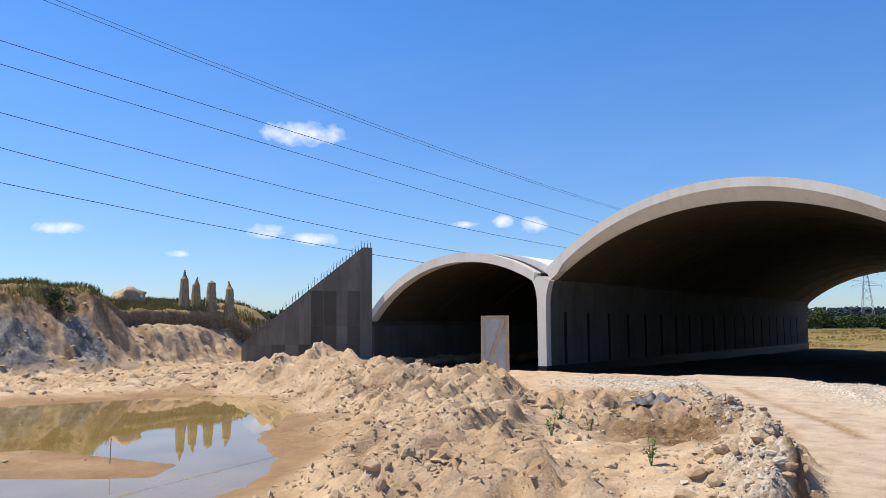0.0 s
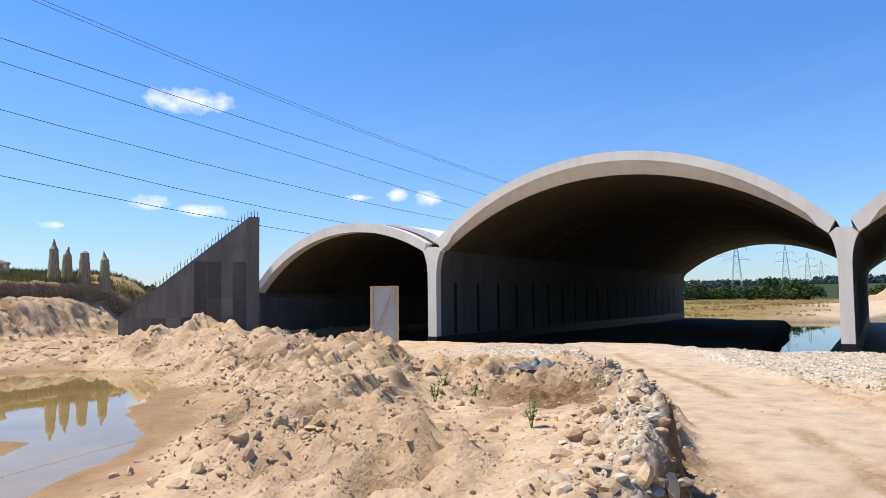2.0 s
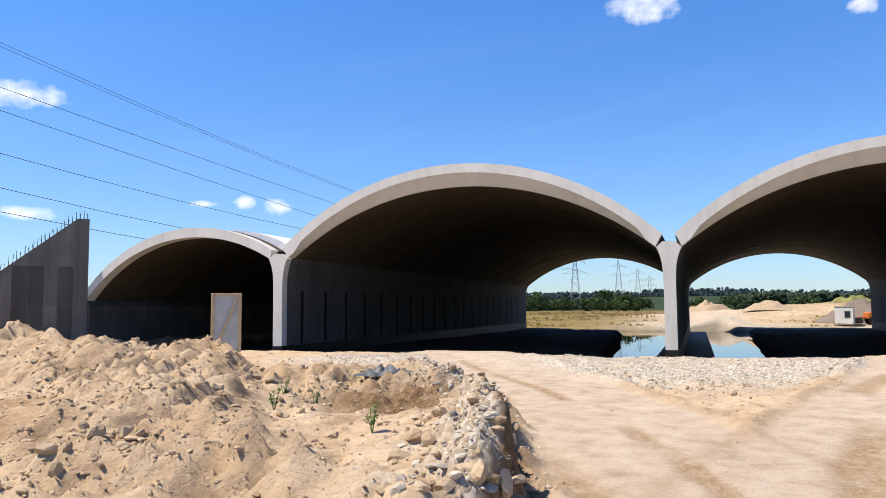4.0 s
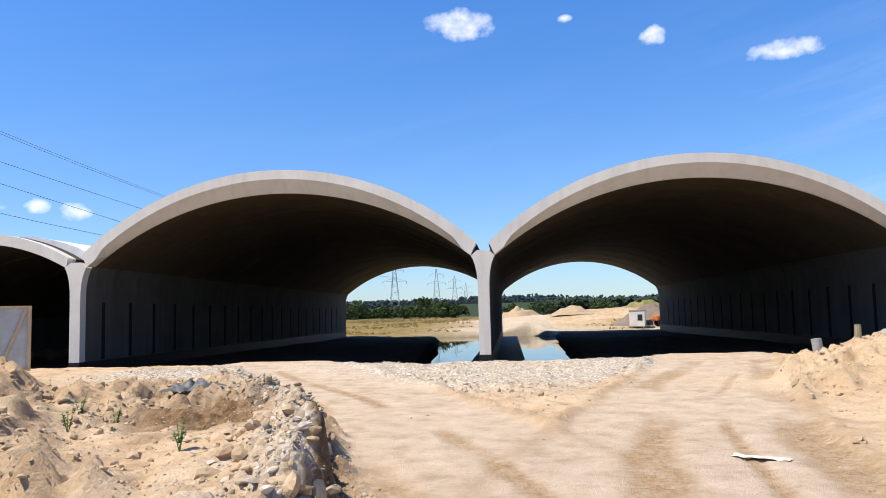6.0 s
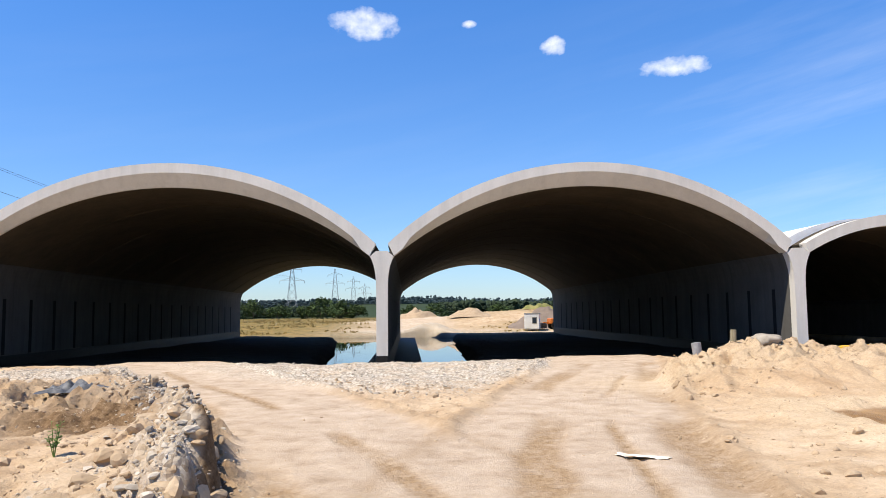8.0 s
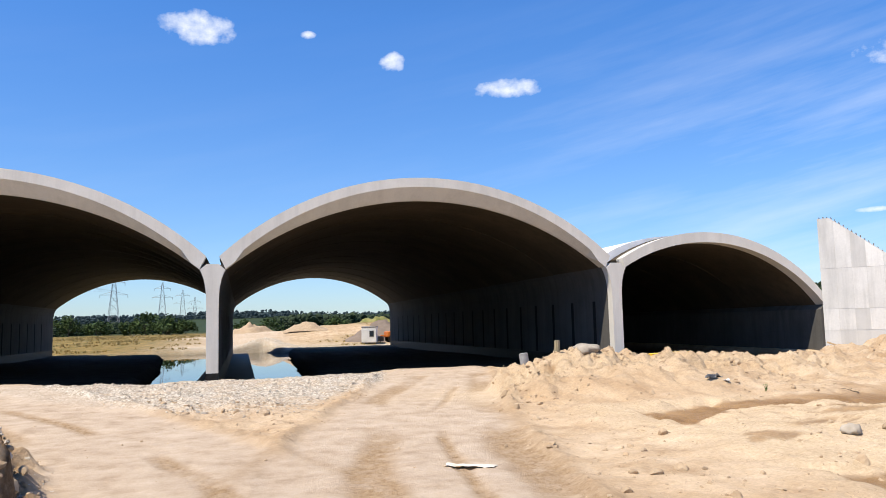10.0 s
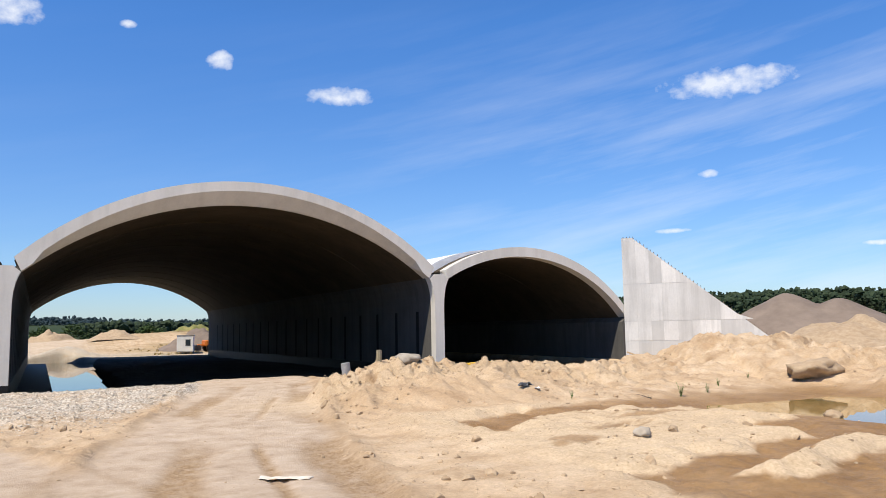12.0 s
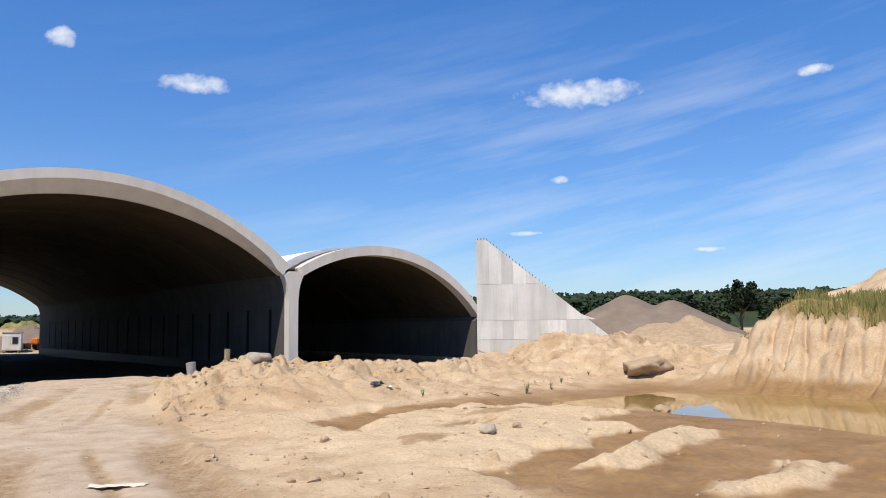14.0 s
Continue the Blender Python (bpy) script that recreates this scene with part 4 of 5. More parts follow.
lumps("crushed_stones", p, sz, 0.7, 0.5, M_STONE, rng, "pale broken stones along the crumbling terrace lip", "stones", fine=True)
# bigger broken lumps, in clusters on the dumped sand
p = scatter(rng, 60000, (-26, 5.5, 20, 28), lambda k, x, y: k["loose"] * (1 - k["wet"]) * 0.6 * (vnoise(x, y, 1.5, 211) > 0.15) * np.where(x > 8, 0.4, 1))
sz = 0.03 + 0.095 * rng.power(0.4, len(p)) ** 2.2
p[:, 2] += sz * 0.05
lumps("sand_clods", p, sz, 0.75, 0.45, M_CLOD, rng, "large broken lumps of caked sand on the heaps", "soil", fine=True)
p = scatter(rng, 110000, (-22, 5, 12, 40), lambda k, x, y: k["gravel"] * 0.6 * (1 - 0.95 * k["road"]))
sz = (0.02 + 0.05 * rng.power(0.35, len(p)) ** 2.0) * np.where(p[:, 1] > 25, 0.8, 1)
p[:, 2] += sz * 0.15
lumps("crushed_stones", p, sz, 0.6, 0.5, M_STONE, rng, "grey crushed stones along the track and bank", "stones")
p = scatter(rng, 9000, (-9, 5, 34, 36), lambda k, x, y: 0.3 * (1 - 0.5 * k["wet"]) * (1 - 0.4 * k["road"]))
sz = 0.01 + 0.03 * rng.power(0.4, len(p)) ** 2
p[:, 2] += sz * 0.2
lumps("pebbles", p, sz, 0.7, 0.25, M_CLOD, rng, "small pebbles and crumbs on the sand", "pebbles")
p = scatter(rng, 60000, (-50, 10, -28, 42), lambda k, x, y: k["loose"] * 0.13 * (1 - k["wet"]))
sz = 0.03 + 0.13 * rng.power(0.3, len(p)) ** 2.2
lumps("bank_clods", p, sz, 0.55, 0.4, M_CLOD, rng, "lumps of soil fallen from the quarry bank", "soil", fine=True)


def rock(name, x, y, size, seed, material, label, squash=0.6, lift=0.15, group=""):
    bm = bmesh.new()
    bmesh.ops.create_icosphere(bm, subdivisions=3, radius=1)
    for v in bm.verts:
        d = noise.fractal(v.co * 1.7 + Vector((seed, seed, 0)), 0.9, 2.0, 5)
        v.co = v.co * (1 + 0.36 * d)
        v.co = Vector((v.co.x * size[0], v.co.y * size[1], v.co.z * size[2]))
    ob = part(name, bm, material, None, label, True)
    ob.location = (x, y, height(x, y) + lift)
    ob.rotation_euler.z = seed
    return tagged(ob, category="boulder", group=group)


rock("boulder", 12.95, 26.2, (0.5, 0.34, 0.24), 2.3, M_BOULDER, "rounded grey-brown boulder on top of the sand heap", lift=0.1)
rock("boulder", 11.95, 12.9, (0.19, 0.16, 0.12), 3.4, M_STONE, "pale rounded stone lying on the sand flat", lift=0.07)
rock("boulder", 20.3, 14.6, (0.24, 0.2, 0.15), 7.7, M_CLOD, "small sandy stone at the puddle edge", lift=0.08)


tagged(rock("sand_block", 28.5, 21.1, (1.5, 0.8, 0.42), 0.2, M_CLOD, "undercut block of caked sand overhanging the puddle", lift=0.12), category="sand")


# ---------------------------------------------------------------- site things near the vaults
def shutter_panel():
    """Formwork panel stood on end: two timber posts, rails, a brace and a grey sheet."""
    w, h = 1.55, 3.1
    top = tagged(new("formwork_panel"), "upright grey formwork panel framed in raw timber, behind the sand ridge", "formwork")
    bm = bmesh.new()
    box(bm, (0.10, 0.06, 0.12), (w - 0.10, 0.085, h - 0.05))
    part("sheet", bm, M_PLY, top, "grey shuttering sheet")
    for x in (0, w - 0.16):
        bm = bmesh.new()
        box(bm, (x, -0.05, 0), (x + 0.16, 0.055, h), 0.01)
        part("post", bm, M_WOOD, top)
    for z in (0.02, h - 0.1):
        bm = bmesh.new()
        box(bm, (0.162, -0.02, z), (w - 0.162, 0.055, z + 0.1), 0.008)
        part("rail", bm, M_WOOD, top)
    bm = bmesh.new()
    box(bm, (-0.06, -0.05, 0), (0.06, -0.005, 3.02), 0.008)
    brace = part("brace", bm, M_WOOD, top)
    brace.matrix_local = pose(0.22, 0.0, 0.1, 0, 21.5, 0)
    return top


panel = shutter_panel()
panel.matrix_world = pose(-23.3, 35.1, 0.3, -2, 0, 33)


def dropped_sheet():
    """Crumpled plastic sheeting."""
    bm = bmesh.new()
    bmesh.ops.create_grid(bm, x_segments=34, y_segments=22, size=0.5)
    for v in bm.verts:
        x, y = v.co.x * 2.2, v.co.y * 1.7
        a = noise.turbulence(Vector((x * 1.8, y * 1.8, 3)), 3, True)
        edge = max(0, 1 - (abs(v.co.x) * 2) ** 3) * max(0, 1 - (abs(v.co.y) * 2) ** 3)
        v.co = (x + 0.16 * noise.noise(Vector((x * 2.2, y * 2.2, 0))), y + 0.16 * noise.noise(Vector((x * 2.2, y * 2.2, 9))), 0.03 + 0.85 * (0.42 * abs(noise.noise(Vector((x * 1.7, y * 2.6, 3)))) + 0.2 * abs(noise.noise(Vector((x * 4.5, y * 5, 6)))) + 0.1 * a) * (0.15 + edge))
    bmesh.ops.solidify(bm, geom=list(bm.faces), thickness=0.006)
    ob = part("plastic_sheet", bm, M_TARP, None, "crumpled black and grey plastic sheet lying on the sand", True)
    ob.location = (-7.35, 20.6, height(-7.35, 20.6) + 0.1)
    ob.scale = (0.7, 0.8, 0.7)
    ob.rotation_euler.z = 0.25
    tagged(ob, category="plastic sheet")


dropped_sheet()


def sack(name, x, y, sx, sy, sz, turn, material, label, category, seed):
    bm = bmesh.new()
    bmesh.ops.create_grid(bm, x_segments=24, y_segments=12, size=0.5)
    for v in bm.verts:
        px, py = v.co.x * sx, v.co.y * sy
        a = abs(noise.noise(Vector((px * 4 + seed, py * 4, 0)))) + 0.5 * abs(noise.noise(Vector((px * 9, py * 9, seed))))
        v.co = (px + 0.06 * noise.noise(Vector((px * 5, py * 5, seed))), py * (0.7 + 0.5 * noise.noise(Vector((px * 2, seed, 0)))), 0.02 + sz * a)
    bmesh.ops.solidify(bm, geom=list(bm.faces), thickness=0.006)
    ob = part(name, bm, material, None, label, True)
    ob.location, ob.rotation_euler.z = (x, y, height(x, y) + 0.005), turn
    return tagged(ob, category=category)


sack("discarded_sack", 4.75, 13.5, 0.85, 0.36, 0.035, -0.55, M_RAG, "flattened pale sack lying on the track", "sack", 3)
sack("litter_sheet", 15.2, 21.9, 0.7, 0.3, 0.16, 0.4, M_TARP, "torn dark and white plastic scrap on sand", "litter", 6)
sack("litter_sheet", 15.5, 21.7, 0.3, 0.2, 0.12, 1.0, M_WHITE, "small white plastic scrap on the sand", "litter", 8)

bm = bmesh.new()
bar(bm, (0, 0, -0.3), (0.03, 0, 0.48), 0.11, 10, 0.10)
ob = part("timber_stub", bm, M_POST, None, "short weathered timber stub on the sand heap")
ob.location = (11.85, 26.3, height(11.85, 26.3))
tagged(ob, category="timber")
bm = bmesh.new()
bar(bm, (0, 0, -0.3), (-0.12, 0, 0.62), 0.16, 12, 0.17)
bar(bm, (-0.121, 0, 0.623), (-0.122, 0, 0.63), 0.13, 12)
ob = part("pipe_stub", bm, M_PIPE, None, "grey pipe end sticking out beside the track")
ob.location = (11.2, 27.6, height(11.2, 27.6))
tagged(ob, category="pipe")


def hose():
    """Yellow pipe bundle lying behind the heap."""
    top = tagged(new("pipe_coil"), "coiled yellow plastic drain pipe on the sand berm", "pipe")
    for i in range(4):
        bm = bmesh.new()
        n = 26
        pts = [Vector((1.05 * math.cos(2 * math.pi * j / n), 0.45 * math.sin(2 * math.pi * j / n) + 0.06 * i, 0.06 + 0.075 * i + 0.05 * math.sin(4 * math.pi * j / n))) for j in range(n)]
        for j in range(n):
            bar(bm, pts[j], pts[(j + 1) % n], 0.05, 6)
        part("loop", bm, M_YELLOW, top)
    top.location = (18.4, 29.5, height(18.4, 29.5) + 0.05)


hose()
bm = bmesh.new()
box(bm, (-1.0, -0.1, 0), (1.0, 0.1, 0.09), 0.01)
ob = part("plank", bm, M_WOOD, None, "loose timber plank leaning at the foot of the wing wall")
ob.matrix_world = pose(35.0, 38.2, height(35, 38.2) + 0.35, 0, 20, -25)
tagged(ob, category="plank")


# ---------------------------------------------------------------- plants
def leaf_cloud(bm, centre, radius, count, leaf, r, flat=0.8):
    """Small leaves in an uneven ball of twigs."""
    for _ in range(count):
        d = Vector((r.gauss(0, 1), r.gauss(0, 1), r.gauss(0, flat)))
        d = d.normalized() * radius * r.uniform(0.35, 1.0) ** 0.6
        c = Vector(centre) + d
        a = Vector((r.uniform(-1, 1), r.uniform(-1, 1), r.uniform(-0.6, 0.6))).normalized() * leaf * r.uniform(0.6, 1.3)
        b = a.cross(Vector((r.uniform(-1, 1), r.uniform(-1, 1), r.uniform(-1, 1)))).normalized() * leaf * 0.5
        v = [bm.verts.new(q) for q in (c - a, c + b, c + a, c - b)]
        bm.faces.new(v)


def weed(x, y, tall, seed):
    r = random.Random(seed)
    top = tagged(new("weed"), "small green weed growing from dry sand", "weed", "weeds on the sand")
    bm = bmesh.new()
    tips = []
    for i in range(5):
        a, l = r.uniform(0, 6.3), tall * r.uniform(0.5, 1)
        tip = Vector((math.cos(a) * l * 0.28, math.sin(a) * l * 0.28, l))
        bar(bm, (0, 0, -0.03), tip * 0.6, 0.008, 4, 0.006)
        bar(bm, tip * 0.6, tip + Vector((0, 0, 0.01)), 0.006, 4, 0.003)
        tips.append(tip)
    part("stem", bm, M_WEED, top)
    for tip in tips:
        bm = bmesh.new()
        for j in range(16):
            f = r.uniform(0.25, 1.02)
            c = tip * f
            a = r.uniform(0, 6.3)
            d = Vector((math.cos(a), math.sin(a), r.uniform(-0.1, 0.6))) * tall * 0.16 * (1.25 - 0.6 * f)
            w = d.cross(Vector((0, 0, 1))).normalized() * tall * 0.045
            bm.faces.new([bm.verts.new(q) for q in (c, c + d * 0.5 + w, c + d, c + d * 0.5 - w)])
        part("foliage", bm, M_WEED, top)
    top.location = (x, y, height(x, y))
    return top


for i, (x, y, t_) in enumerate([(-4.2, 12.5, 0.55), (-7.5, 15.0, 0.55), (-8.2, 16.6, 0.55), (-13.2, 20.6, 0.4), (-7.3, 16.4, 0.4)]):
    weed(x, y, t_, 20 + i)
for i, (x, y, t_) in enumerate([(20.6, 20.5, 0.5), (22.4, 21.0, 0.35), (26.6, 22.8, 0.3), (16.2, 20.8, 0.3), (23.6, 21.6, 0.35)]):
    weed(x, y, t_, 40 + i)


def blades(name, pts, tall, width, r, material, label):
    """Tufts of thin blades."""
    verts, faces = [], []
    for x, y, z in pts:
        for _ in range(7):
            a, l = r.uniform(0, 6.3), tall * r.uniform(0.4, 1.15)
            bx, by = x + r.uniform(-0.22, 0.22), y + r.uniform(-0.22, 0.22)
            lean = r.uniform(0.05, 0.4) * l
            dx, dy = math.cos(a), math.sin(a)
            w = width * r.uniform(0.6, 1.3)
            i = len(verts)
            verts += [(bx - dy * w, by + dx * w, z - 0.05), (bx + dy * w, by - dx * w, z - 0.05), (bx + dx * lean * 0.4 + dy * w * 0.7, by + dy * lean * 0.4 - dx * w * 0.7, z + l * 0.6), (bx + dx * lean, by + dy * lean, z + l), (bx + dx * lean * 0.4 - dy * w * 0.7, by + dy * lean * 0.4 + dx * w * 0.7, z + l * 0.6)]
            faces.append((i, i + 1, i + 2, i + 3, i + 4))
    return tagged(new(name, mesh(name, verts, faces, material)), label, "grass", kind="stuff")


r_ = random.Random(8)
p = scatter(rng, 42000, (-70, 8, -45, 45), lambda k, x, y: (k["grass"] > 0.3) * 0.3 * np.where(x > -58, 1.0, 0.2) * (vnoise(x, y, 2.2, 5) > -0.5))
blades("bank_grass", p, 0.42, 0.022, r_, M_GRASS, "rough green and straw grass on the bank top")
p = scatter(rng, 16000, (29, 2, 48, 22), lambda k, x, y: (k["grass"] > 0.3) * 0.3 * (vnoise(x, y, 1.4, 7) > 0.0))
blades("bank_grass", p, 0.5, 0.022, r_, M_GRASS, "tall dry grass along the sand bank edge")
p = scatter(rng, 16000, (-110, 44, -56, 75), lambda k, x, y: 0.12 * (vnoise(x, y, 4.0, 3) > -0.2))
blades("ridge_grass", p, 0.45, 0.05, r_, M_GRASS, "yellowing grass on the low ridge")
p = scatter(rng, 14000, (-70, 124, 60, 230), lambda k, x, y: (k["grass"] > 0.35) * 0.5 * (vnoise(x, y, 7.0, 13) > -0.15))
blades("field_grass", p, 0.32, 0.06, r_, M_STRAW, "straw-coloured grass in the field beyond")


def tree(name, x, y, tall, spread_, seed, material, label, category="tree", low=0.25, leaf=0.22, count=1700, sink=0.0):
    """Tapered trunk, limbs and a crown of many leaf clumps."""
    r = random.Random(seed)
    top = tagged(new(name), label, category)
    bm = bmesh.new()
    bar(bm, (0, 0, -0.3), (0.05 * tall * r.uniform(-1, 1), 0, tall * 0.55), 0.03 * tall, 7, 0.014 * tall)
    ends = []
    for i in range(13):
        a = i * 2.4 + r.uniform(-0.3, 0.3)
        z0 = tall * r.uniform(low, 0.6)
        reach = spread_ * r.uniform(0.45, 0.95)
        e = Vector((math.cos(a) * reach, math.sin(a) * reach, min(tall * 0.97, z0 + tall * r.uniform(0.1, 0.36))))
        bar(bm, (0, 0, z0 * 0.85), e, 0.010 * tall, 5, 0.003 * tall)
        ends.append(e)
    part("trunk", bm, M_BARK, top)
    bm = bmesh.new()
    ends += [Vector((r.uniform(-0.3, 0.3) * spread_, r.uniform(-0.3, 0.3) * spread_, tall * r.uniform(0.75, 0.98))) for _ in range(4)]
    for e in ends:
        leaf_cloud(bm, e, spread_ * r.uniform(0.26, 0.46), count // len(ends), leaf * r.uniform(0.8, 1.2), r)
    part("crown", bm, material, top)
    top.location = (x, y, height(x, y) - sink)
    return top


tree("tree", 104, 60.5, 7.6, 2.6, 3, M_DARKLEAF, "dark green tree standing beyond the gravel heap", low=0.1, leaf=0.35)
tree("tree", 100, 66, 4.2, 3.4, 4, M_DARKLEAF, "dark low bushy tree beyond the gravel heap", low=0.05, leaf=0.35)
tree("tree", 106, 55, 4.4, 3.2, 9, M_DARKLEAF, "dark low bushy tree beyond the gravel heap", low=0.05, leaf=0.35)
tree("bush", -47.6, 23.4, 1.7, 1.0, 5, M_LEAF, "wild bush on the edge of the quarry bank", "bush", low=0.1, leaf=0.08, count=1500)
for i, (x, y, t_, w) in enumerate([(-28.5, 262, 6.4, 4.2), (-22, 258, 5.6, 4.8), (-16.5, 264, 4.4, 3.6), (-34, 270, 4.0, 3.0), (-52, 266, 6.2, 4.4), (-60, 262, 7.0, 5.0), (-46, 280, 4.2, 4.2),
                                   (-25, 275, 4.6, 4.0), (2, 300, 4.0, 3.6), (36, 290, 4.6, 4.2), (-68, 270, 6.8, 5.0), (12, 320, 5.0, 4.6)]):
    tree("field_tree", x, y, t_, w, 60 + i, M_LEAF, "rounded green tree at the edge of the field", low=0.05, leaf=0.5, count=900, sink=0.3)


def woods(name, spots, size, material, label, seed, each=10):
    """Far woodland: each tree a few uneven leafy lumps."""
    g = np.random.default_rng(seed)
    c, s = [], []
    h, _ = heights(spots[:, 0], spots[:, 1])
    for (x, y), z in zip(spots, h):
        t_ = size * g.uniform(0.6, 1.3)
        for _ in range(each):
            c.append((x + g.normal(0, 0.36 * t_), y + g.normal(0, 0.36 * t_), z + t_ * g.uniform(0.1, 1.1)))
            s.append(t_ * g.uniform(0.09, 0.27))
    return lumps(name, np.array(c), np.array(s), 0.95, 0.35, material, g, label, "forest")


def fan(n, a0, a1, d0, d1, seed):
    g = np.random.default_rng(seed)
    a, d = np.radians(g.uniform(a0, a1, n)), g.uniform(d0, d1, n)
    return np.stack([d * np.sin(a), d * np.cos(a)], -1)


woods("forest", fan(1300, 3, 20, 330, 470, 1), 4.6, M_FOREST, "green mixed forest on the rise behind the field", 1)
woods("forest", fan(420, -14, -4, 330, 400, 2), 3.2, M_FOREST, "low green trees along the far field edge", 2)
woods("forest", fan(1500, 38, 80, 470, 640, 3), 7, M_FOREST, "dark green forest on the hill beyond the gravel", 3)
woods("forest", fan(900, -75, -40, 420, 560, 4), 6, M_FOREST, "dark green forest beyond the quarry", 4)
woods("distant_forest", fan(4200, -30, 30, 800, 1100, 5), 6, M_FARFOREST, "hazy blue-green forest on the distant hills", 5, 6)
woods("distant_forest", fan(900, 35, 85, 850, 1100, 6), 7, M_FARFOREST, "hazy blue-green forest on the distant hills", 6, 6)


# ---------------------------------------------------------------- far things
def gravel_heap():
    bm = bmesh.new()
    bmesh.ops.create_grid(bm, x_segments=90, y_segments=60, size=0.5)
    for v in bm.verts:
        x, y = v.co.x * 44, v.co.y * 34
        a = 6.2 - 0.56 * math.sqrt(x * x + (y * 1.05) ** 2 + 1.2)
        b = 5.3 - 0.52 * math.sqrt((x - 6) ** 2 + (y * 1.05) ** 2 + 1.6)
        z = max(a, b) if abs(a - b) > 0.4 else max(a, b) + 0.1 * (1 - abs(a - b) / 0.4)
        z += 0.18 * noise.fractal(Vector((x * 0.25, y * 0.25, 4)), 1, 2, 4)
        v.co = (x, y, max(z, -1.5))
    ob = part("gravel_mound", bm, M_PILE, None, "large twin-peaked heap of brown gravel", True)
    ob.matrix_world = pose(88, 68.5, 0.95, 0, 0, -52)
    return tagged(ob, category="gravel")


gravel_heap()
bm = bmesh.new()
bmesh.ops.create_grid(bm, x_segments=60, y_segments=30, size=0.5)
for v in bm.verts:
    x, y = v.co.x * 22, v.co.y * 16
    v.co = (x, y, 2.6 * math.exp(-(x / 6) ** 2 - (y / 5) ** 2) * (1 + 0.3 * noise.fractal(Vector((x * 0.4, y * 0.4, 0)), 1, 2, 4)) - 0.4)
ob = part("sand_mound", bm, M_CLOD, None, "orange-brown sand heap beyond the wing wall", True)
ob.matrix_world = pose(62, 42, height(62, 42) - 0.2, 0, 0, -40)
tagged(ob, category="sand")


def old_post(x, y, top, broad, seed, lean):
    """Broken pointed post."""
    r = random.Random(seed)
    tall = top - height(x, y) + 0.3
    bm = bmesh.new()
    rings, n, m = [], 12, 14
    for j in range(m + 1):
        f = j / m
        rad = broad * 1.2 * (1 - 0.42 * f) if f < (0.98 if seed == 2 else 0.8) else broad * (0.42 * (1 - f) / 0.2 + 0.12)
        rings.append([bm.verts.new(((rad * (1 + 0.14 * r.uniform(-1, 1))) * math.cos(6.283 * i / n) + lean * max(0, f - 0.8) * 3, rad * math.sin(6.283 * i / n), tall * f)) for i in range(n)])
    for p_, q_ in zip(rings, rings[1:]):
        for i in range(n):
            bm.faces.new((p_[i], p_[(i + 1) % n], q_[(i + 1) % n], q_[i]))
    bm.faces.new(rings[-1])
    ob = part("old_post", bm, M_POST, None, "broken pointed grey-brown post on the ridge")
    ob.location = (x, y, height(x, y) - 0.3)
    tagged(ob, category="post", group="posts on the ridge")


for i, (x, y, t_, b, l) in enumerate([(-51.4, 35.0, 7.32, 0.38, 0.0), (-51.3, 36.0, 6.79, 0.37, 0.25), (-50.7, 37.0, 6.54, 0.42, 0.0), (-49.7, 38.0, 6.5, 0.37, -0.25)]):
    old_post(x, y, t_, b, i, l)
rock("boulder", -54.2, 32.0, (1.3, 1.0, 0.85), 4.4, M_CLOD, "large pale sandy boulder on the grassy ridge", lift=0.3)


def cabin():
    """White site cabin with a window in its end wall."""
    top = tagged(new("site_cabin"), "white steel site cabin with a dark window", "cabin")
    bm = bmesh.new()
    box(bm, (0, 0, 0.12), (2.4, 5.8, 2.55), 0.03)
    part("body", bm, M_WHITE, top)
    bm = bmesh.new()
    box(bm, (-0.06, -0.06, 2.552), (2.46, 5.86, 2.68), 0.03)
    part("roof", bm, M_PIPE, top, "grey flat roof")
    bm = bmesh.new()
    box(bm, (-0.02, -0.02, 0), (2.42, 5.82, 0.118))
    part("base_frame", bm, M_PIPE, top)
    bm = bmesh.new()
    box(bm, (1.25, -0.03, 0.95), (2.05, -0.004, 2.0), 0.01)
    w = part("window", bm, M_PIPE, top)
    bm = bmesh.new()
    box(bm, (1.32, -0.042, 1.02), (1.98, -0.032, 1.93))
    part("pane", bm, M_GLASS, w, "dark window pane")
    bm = bmesh.new()
    box(bm, (0.2, -0.03, 0.2), (1.05, -0.004, 2.2), 0.01)
    part("door", bm, M_WHITE, top)
    return top


c_ = cabin()
c_.matrix_world = pose(20.1, 126, -0.28, 0, 0, -12)


def loader():
    """Orange site machine, partly behind the vault wall."""
    top = tagged(new("wheel_loader"), "orange wheel loader parked beyond the vaults", "loader")
    bm = bmesh.new()
    box(bm, (0, 0, 0.9), (4.6, 2.2, 1.9), 0.15)
    part("body", bm, M_ORANGE, top)
    bm = bmesh.new()
    box(bm, (1.4, 0.3, 1.905), (2.9, 1.9, 3.2), 0.12)
    part("cab", bm, M_ORANGE, top)
    for x in (0.9, 3.7):
        for y in (-0.1, 1.9):
            bm = bmesh.new()
            bar(bm, (x, y, 0.7), (x, y + 0.45, 0.7), 0.7, 18)
            part("wheel", bm, M_BITUMEN, top)
    bm = bmesh.new()
    box(bm, (-1.6, -0.2, 0.25), (-0.7, 2.4, 1.1), 0.1)
    part("bucket", bm, M_STEEL, top)
    bm = bmesh.new()
    box(bm, (-1.0, 0.9, 0.9), (0.3, 1.3, 1.25), 0.04)
    part("arm", bm, M_ORANGE, top)
    top.matrix_world = pose(25.4, 131, height(25.4, 131), 0, 0, 8)


loader()


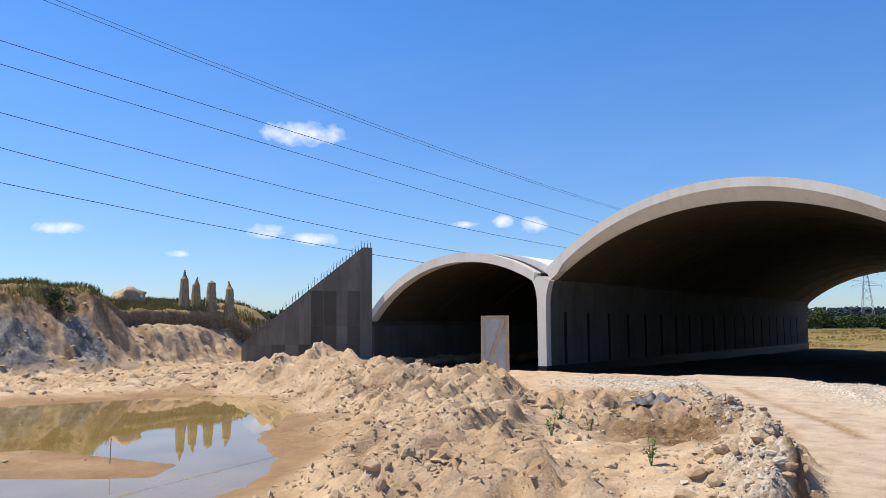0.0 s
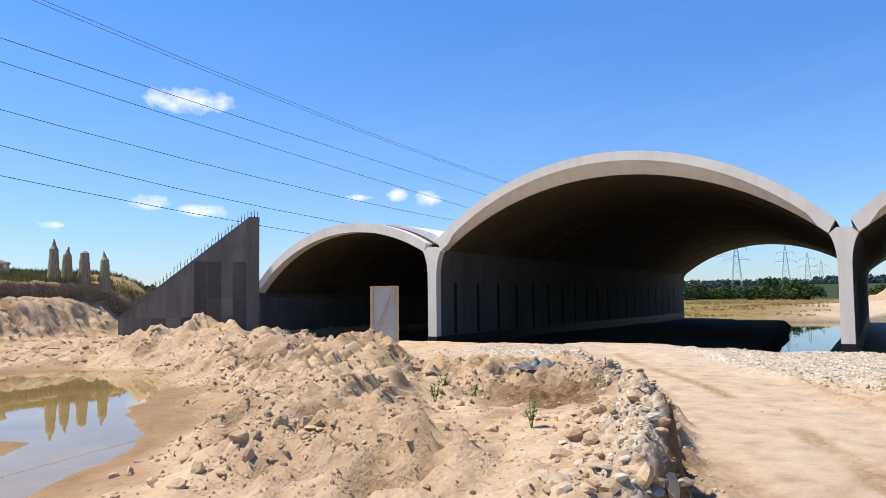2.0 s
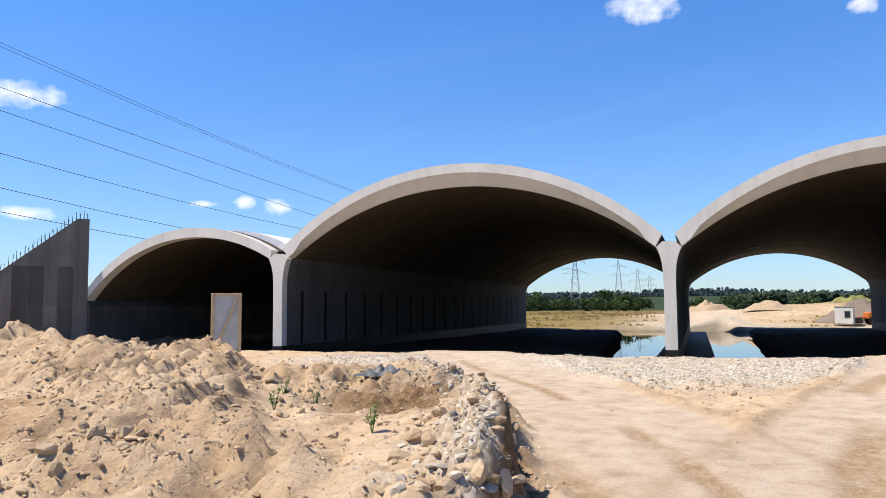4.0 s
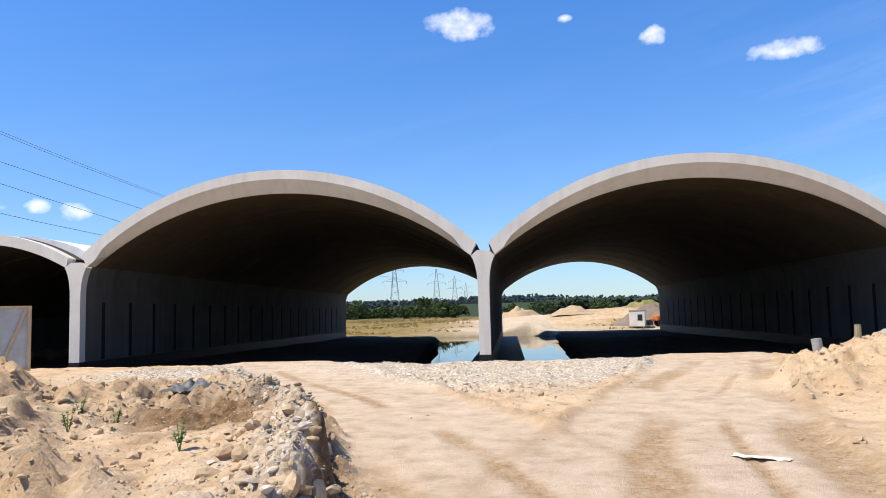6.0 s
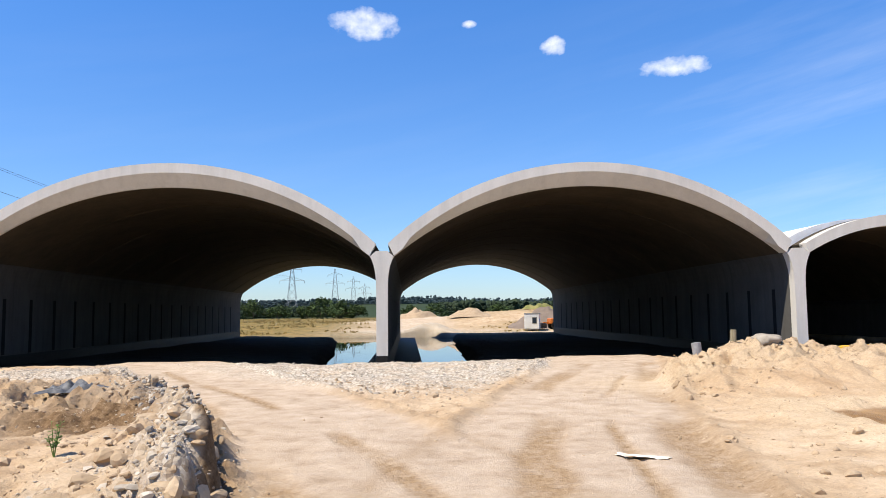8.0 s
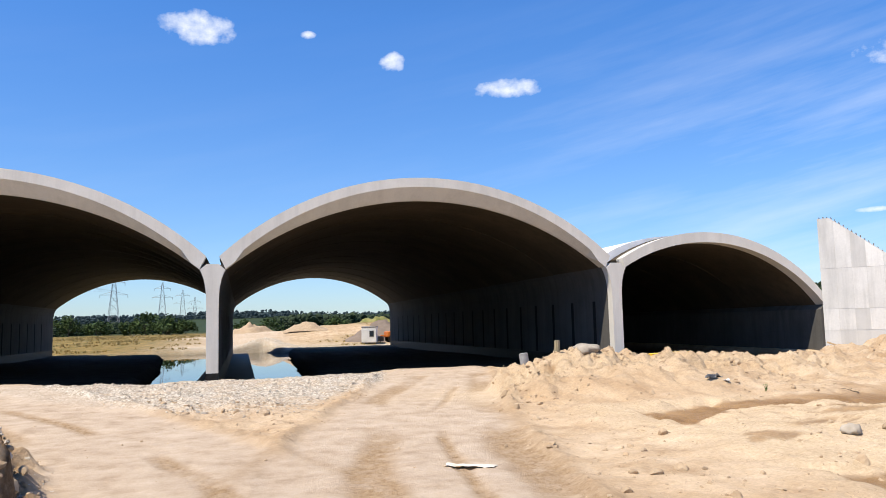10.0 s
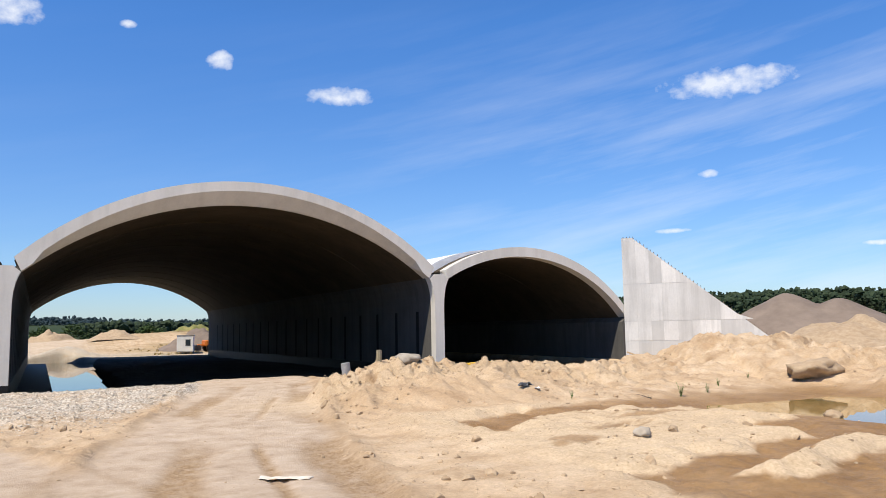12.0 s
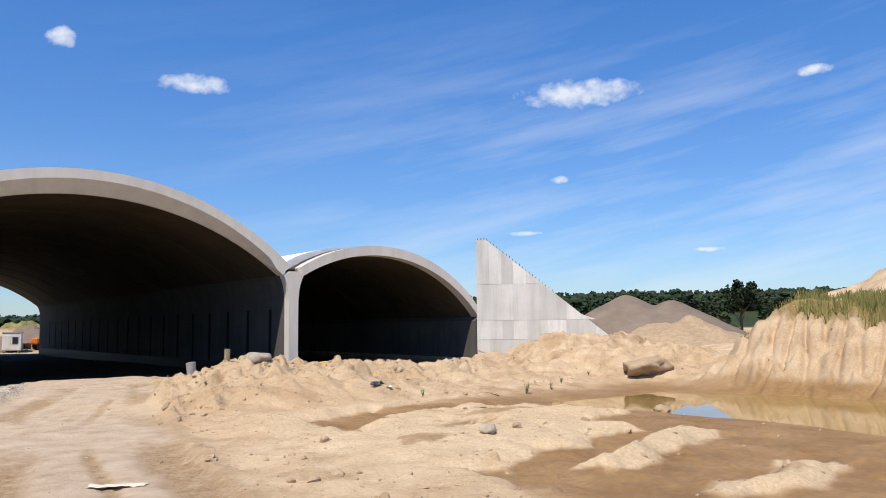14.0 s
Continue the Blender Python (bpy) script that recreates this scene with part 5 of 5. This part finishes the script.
def heap_of_soil(x, y, rx, ry, tall, seed, material, label):
    bm = bmesh.new()
    bmesh.ops.create_grid(bm, x_segments=36, y_segments=24, size=0.5)
    for v in bm.verts:
        px, py = v.co.x * 2 * rx, v.co.y * 2 * ry
        e = math.exp(-(px / rx * 1.6) ** 2 - (py / ry * 1.6) ** 2)
        v.co = (px, py, tall * e * (1 + 0.4 * noise.fractal(Vector((px * 0.5 + seed, py * 0.5, seed)), 1, 2, 4)) - 0.12 * tall - 1.2 * max(0, abs(v.co.x) * 2 - 0.7) - 1.2 * max(0, abs(v.co.y) * 2 - 0.7))
    ob = part("soil_mound", bm, material, None, label, True)
    ob.location = (x, y, height(x, y))
    tagged(ob, category="soil", group="heaps beyond the vaults")


heap_of_soil(26.5, 140, 9, 6, 3.6, 2, M_PILE, "grey-brown gravel heap beside the white cabin")
heap_of_soil(3.5, 190, 9, 6, 3.2, 5, M_CLOD, "pale sand heap on the far ground")
heap_of_soil(34, 190, 14, 8, 4.2, 9, M_GRASS, "overgrown sandy heap on the far ground")
heap_of_soil(14, 160, 5, 4, 1.6, 11, M_CLOD, "pale sand heap on the far ground")
heap_of_soil(-44, 150, 4, 3, 1.5, 13, M_CLOD, "pale sand heap on the far ground")


def pylon(x, y, tall):
    """Lattice tower with two cross-arms."""
    top = tagged(new("pylon"), "grey steel lattice pylon standing on the far field", "pylon", "pylons of the power line")
    k = tall / 40
    bm = bmesh.new()
    corner = lambda f, i: Vector(((1 if i in (0, 3) else -1) * (3.6 * (1 - f) + 0.5) * k, (1 if i < 2 else -1) * (3.6 * (1 - f) + 0.5) * k, tall * f))
    levels = [0, 0.16, 0.32, 0.46, 0.6, 0.72, 0.84, 1.0]
    for a, b in zip(levels, levels[1:]):
        for i in range(4):
            bar(bm, corner(a, i), corner(b, i), 0.15 * k, 4)
            bar(bm, corner(a, i), corner(b, (i + 1) % 4), 0.065 * k, 4)
            bar(bm, corner(b, i), corner(a, (i + 1) % 4), 0.065 * k, 4)
    part("mast", bm, M_GALV, top)
    for f, w in ((0.62, 9.5), (0.84, 7.5)):
        bm = bmesh.new()
        for s in (-1, 1):
            tip = Vector((s * w * k, 0, tall * f))
            for yy in (-0.8, 0.8):
                bar(bm, (s * 0.8 * k, yy * k, tall * f), tip, 0.11 * k, 4)
                bar(bm, (s * 0.8 * k, yy * k, tall * (f + 0.06)), tip, 0.08 * k, 4)
            bar(bm, tip, tip - Vector((0, 0, 2.2 * k)), 0.14 * k, 4)
        part("cross_arm", bm, M_GALV, top)
    top.location = (x, y, height(x, y))
    return top


for x, y, t_ in ((-89, 600, 40), (-82, 880, 44), (-80, 1150, 50), (-79, 1430, 52)):
    pylon(x, y, t_)


def cable(x, low, slope, bow, radius, end):
    """Overhead conductor sagging along y, then on to the cross-arm of the first pylon."""
    bm = bmesh.new()
    ys = [-60, -30, 0, 20, 40, 60, 80, 100, 120, 140, 160, 180, 200, 225]
    pts = [Vector((x, y, low + slope * (y - 215) + bow * (y - 215) ** 2)) for y in ys] + [end]
    for a, b in zip(pts, pts[1:]):
        bar(bm, a, b, radius, 5)
    ob = part("power_cable", bm, M_CABLE, None, "thin dark overhead power cable sagging across the sky")
    tagged(ob, category="cable", group="cables of the power line")


for i, (low, slope, bow) in enumerate(((35.26, -0.0039, 0.000192), (35.7, -0.0042, 0.000195), (30.08, -0.014, 0.000089), (24.44, -0.0364, 0.000055),
                                       (22.67, 0.0253, 0.000281), (19.14, 0.0546, 0.00043), (13.82, 0.0176, 0.000266))):
    cable(-90, low, slope, bow, 0.035 if i < 2 else 0.045, Vector((-96.5 + 2.2 * i, 600, 40 if i < 4 else 32)))

bm = bmesh.new()
bar(bm, (0, 0, -0.2), (0.02, 0, 0.5), 0.012, 6, 0.01)
ob = part("marker_stake", bm, M_PIPE, None, "thin grey marker stake on the puddle spit")
ob.location = (-14.3, 8.7, height(-14.3, 8.7))
tagged(ob, category="stake")


def dead_branch(x, y, seed, long):
    r = random.Random(seed)
    bm = bmesh.new()
    p_, d_ = Vector((0, 0, 0.05)), Vector((1, 0.2, 0.05))
    for i in range(6):
        q_ = p_ + d_ * long / 6
        bar(bm, p_, q_, 0.02 * (1 - i / 8), 5, 0.02 * (1 - (i + 1) / 8))
        a = Vector((d_.x, d_.y, 0)).cross(Vector((0, 0, 1))) * r.choice((-1, 1))
        bar(bm, q_, q_ + (d_ + a * 1.2 + Vector((0, 0, r.uniform(0, 0.5)))) * long * 0.13, 0.009, 4, 0.004)
        d_ = (d_ + Vector((r.uniform(-0.3, 0.3), r.uniform(-0.4, 0.4), r.uniform(-0.06, 0.08)))).normalized()
        p_ = q_
    ob = part("dead_branch", bm, M_BARK, None, "dry brown dead branch lying on the sand")
    ob.location, ob.rotation_euler.z = (x, y, height(x, y)), r.uniform(0, 6)
    tagged(ob, category="branch", group="branches on the sand")


for i, (x, y, l_) in enumerate([(-7.9, 8.8, 0.5), (-28.5, 22.5, 1.2), (-31, 20, 1.4), (-34, 24, 1.6), (-27, 24.5, 0.9), (18.6, 19.8, 0.7)]):
    dead_branch(x, y, 70 + i, l_)
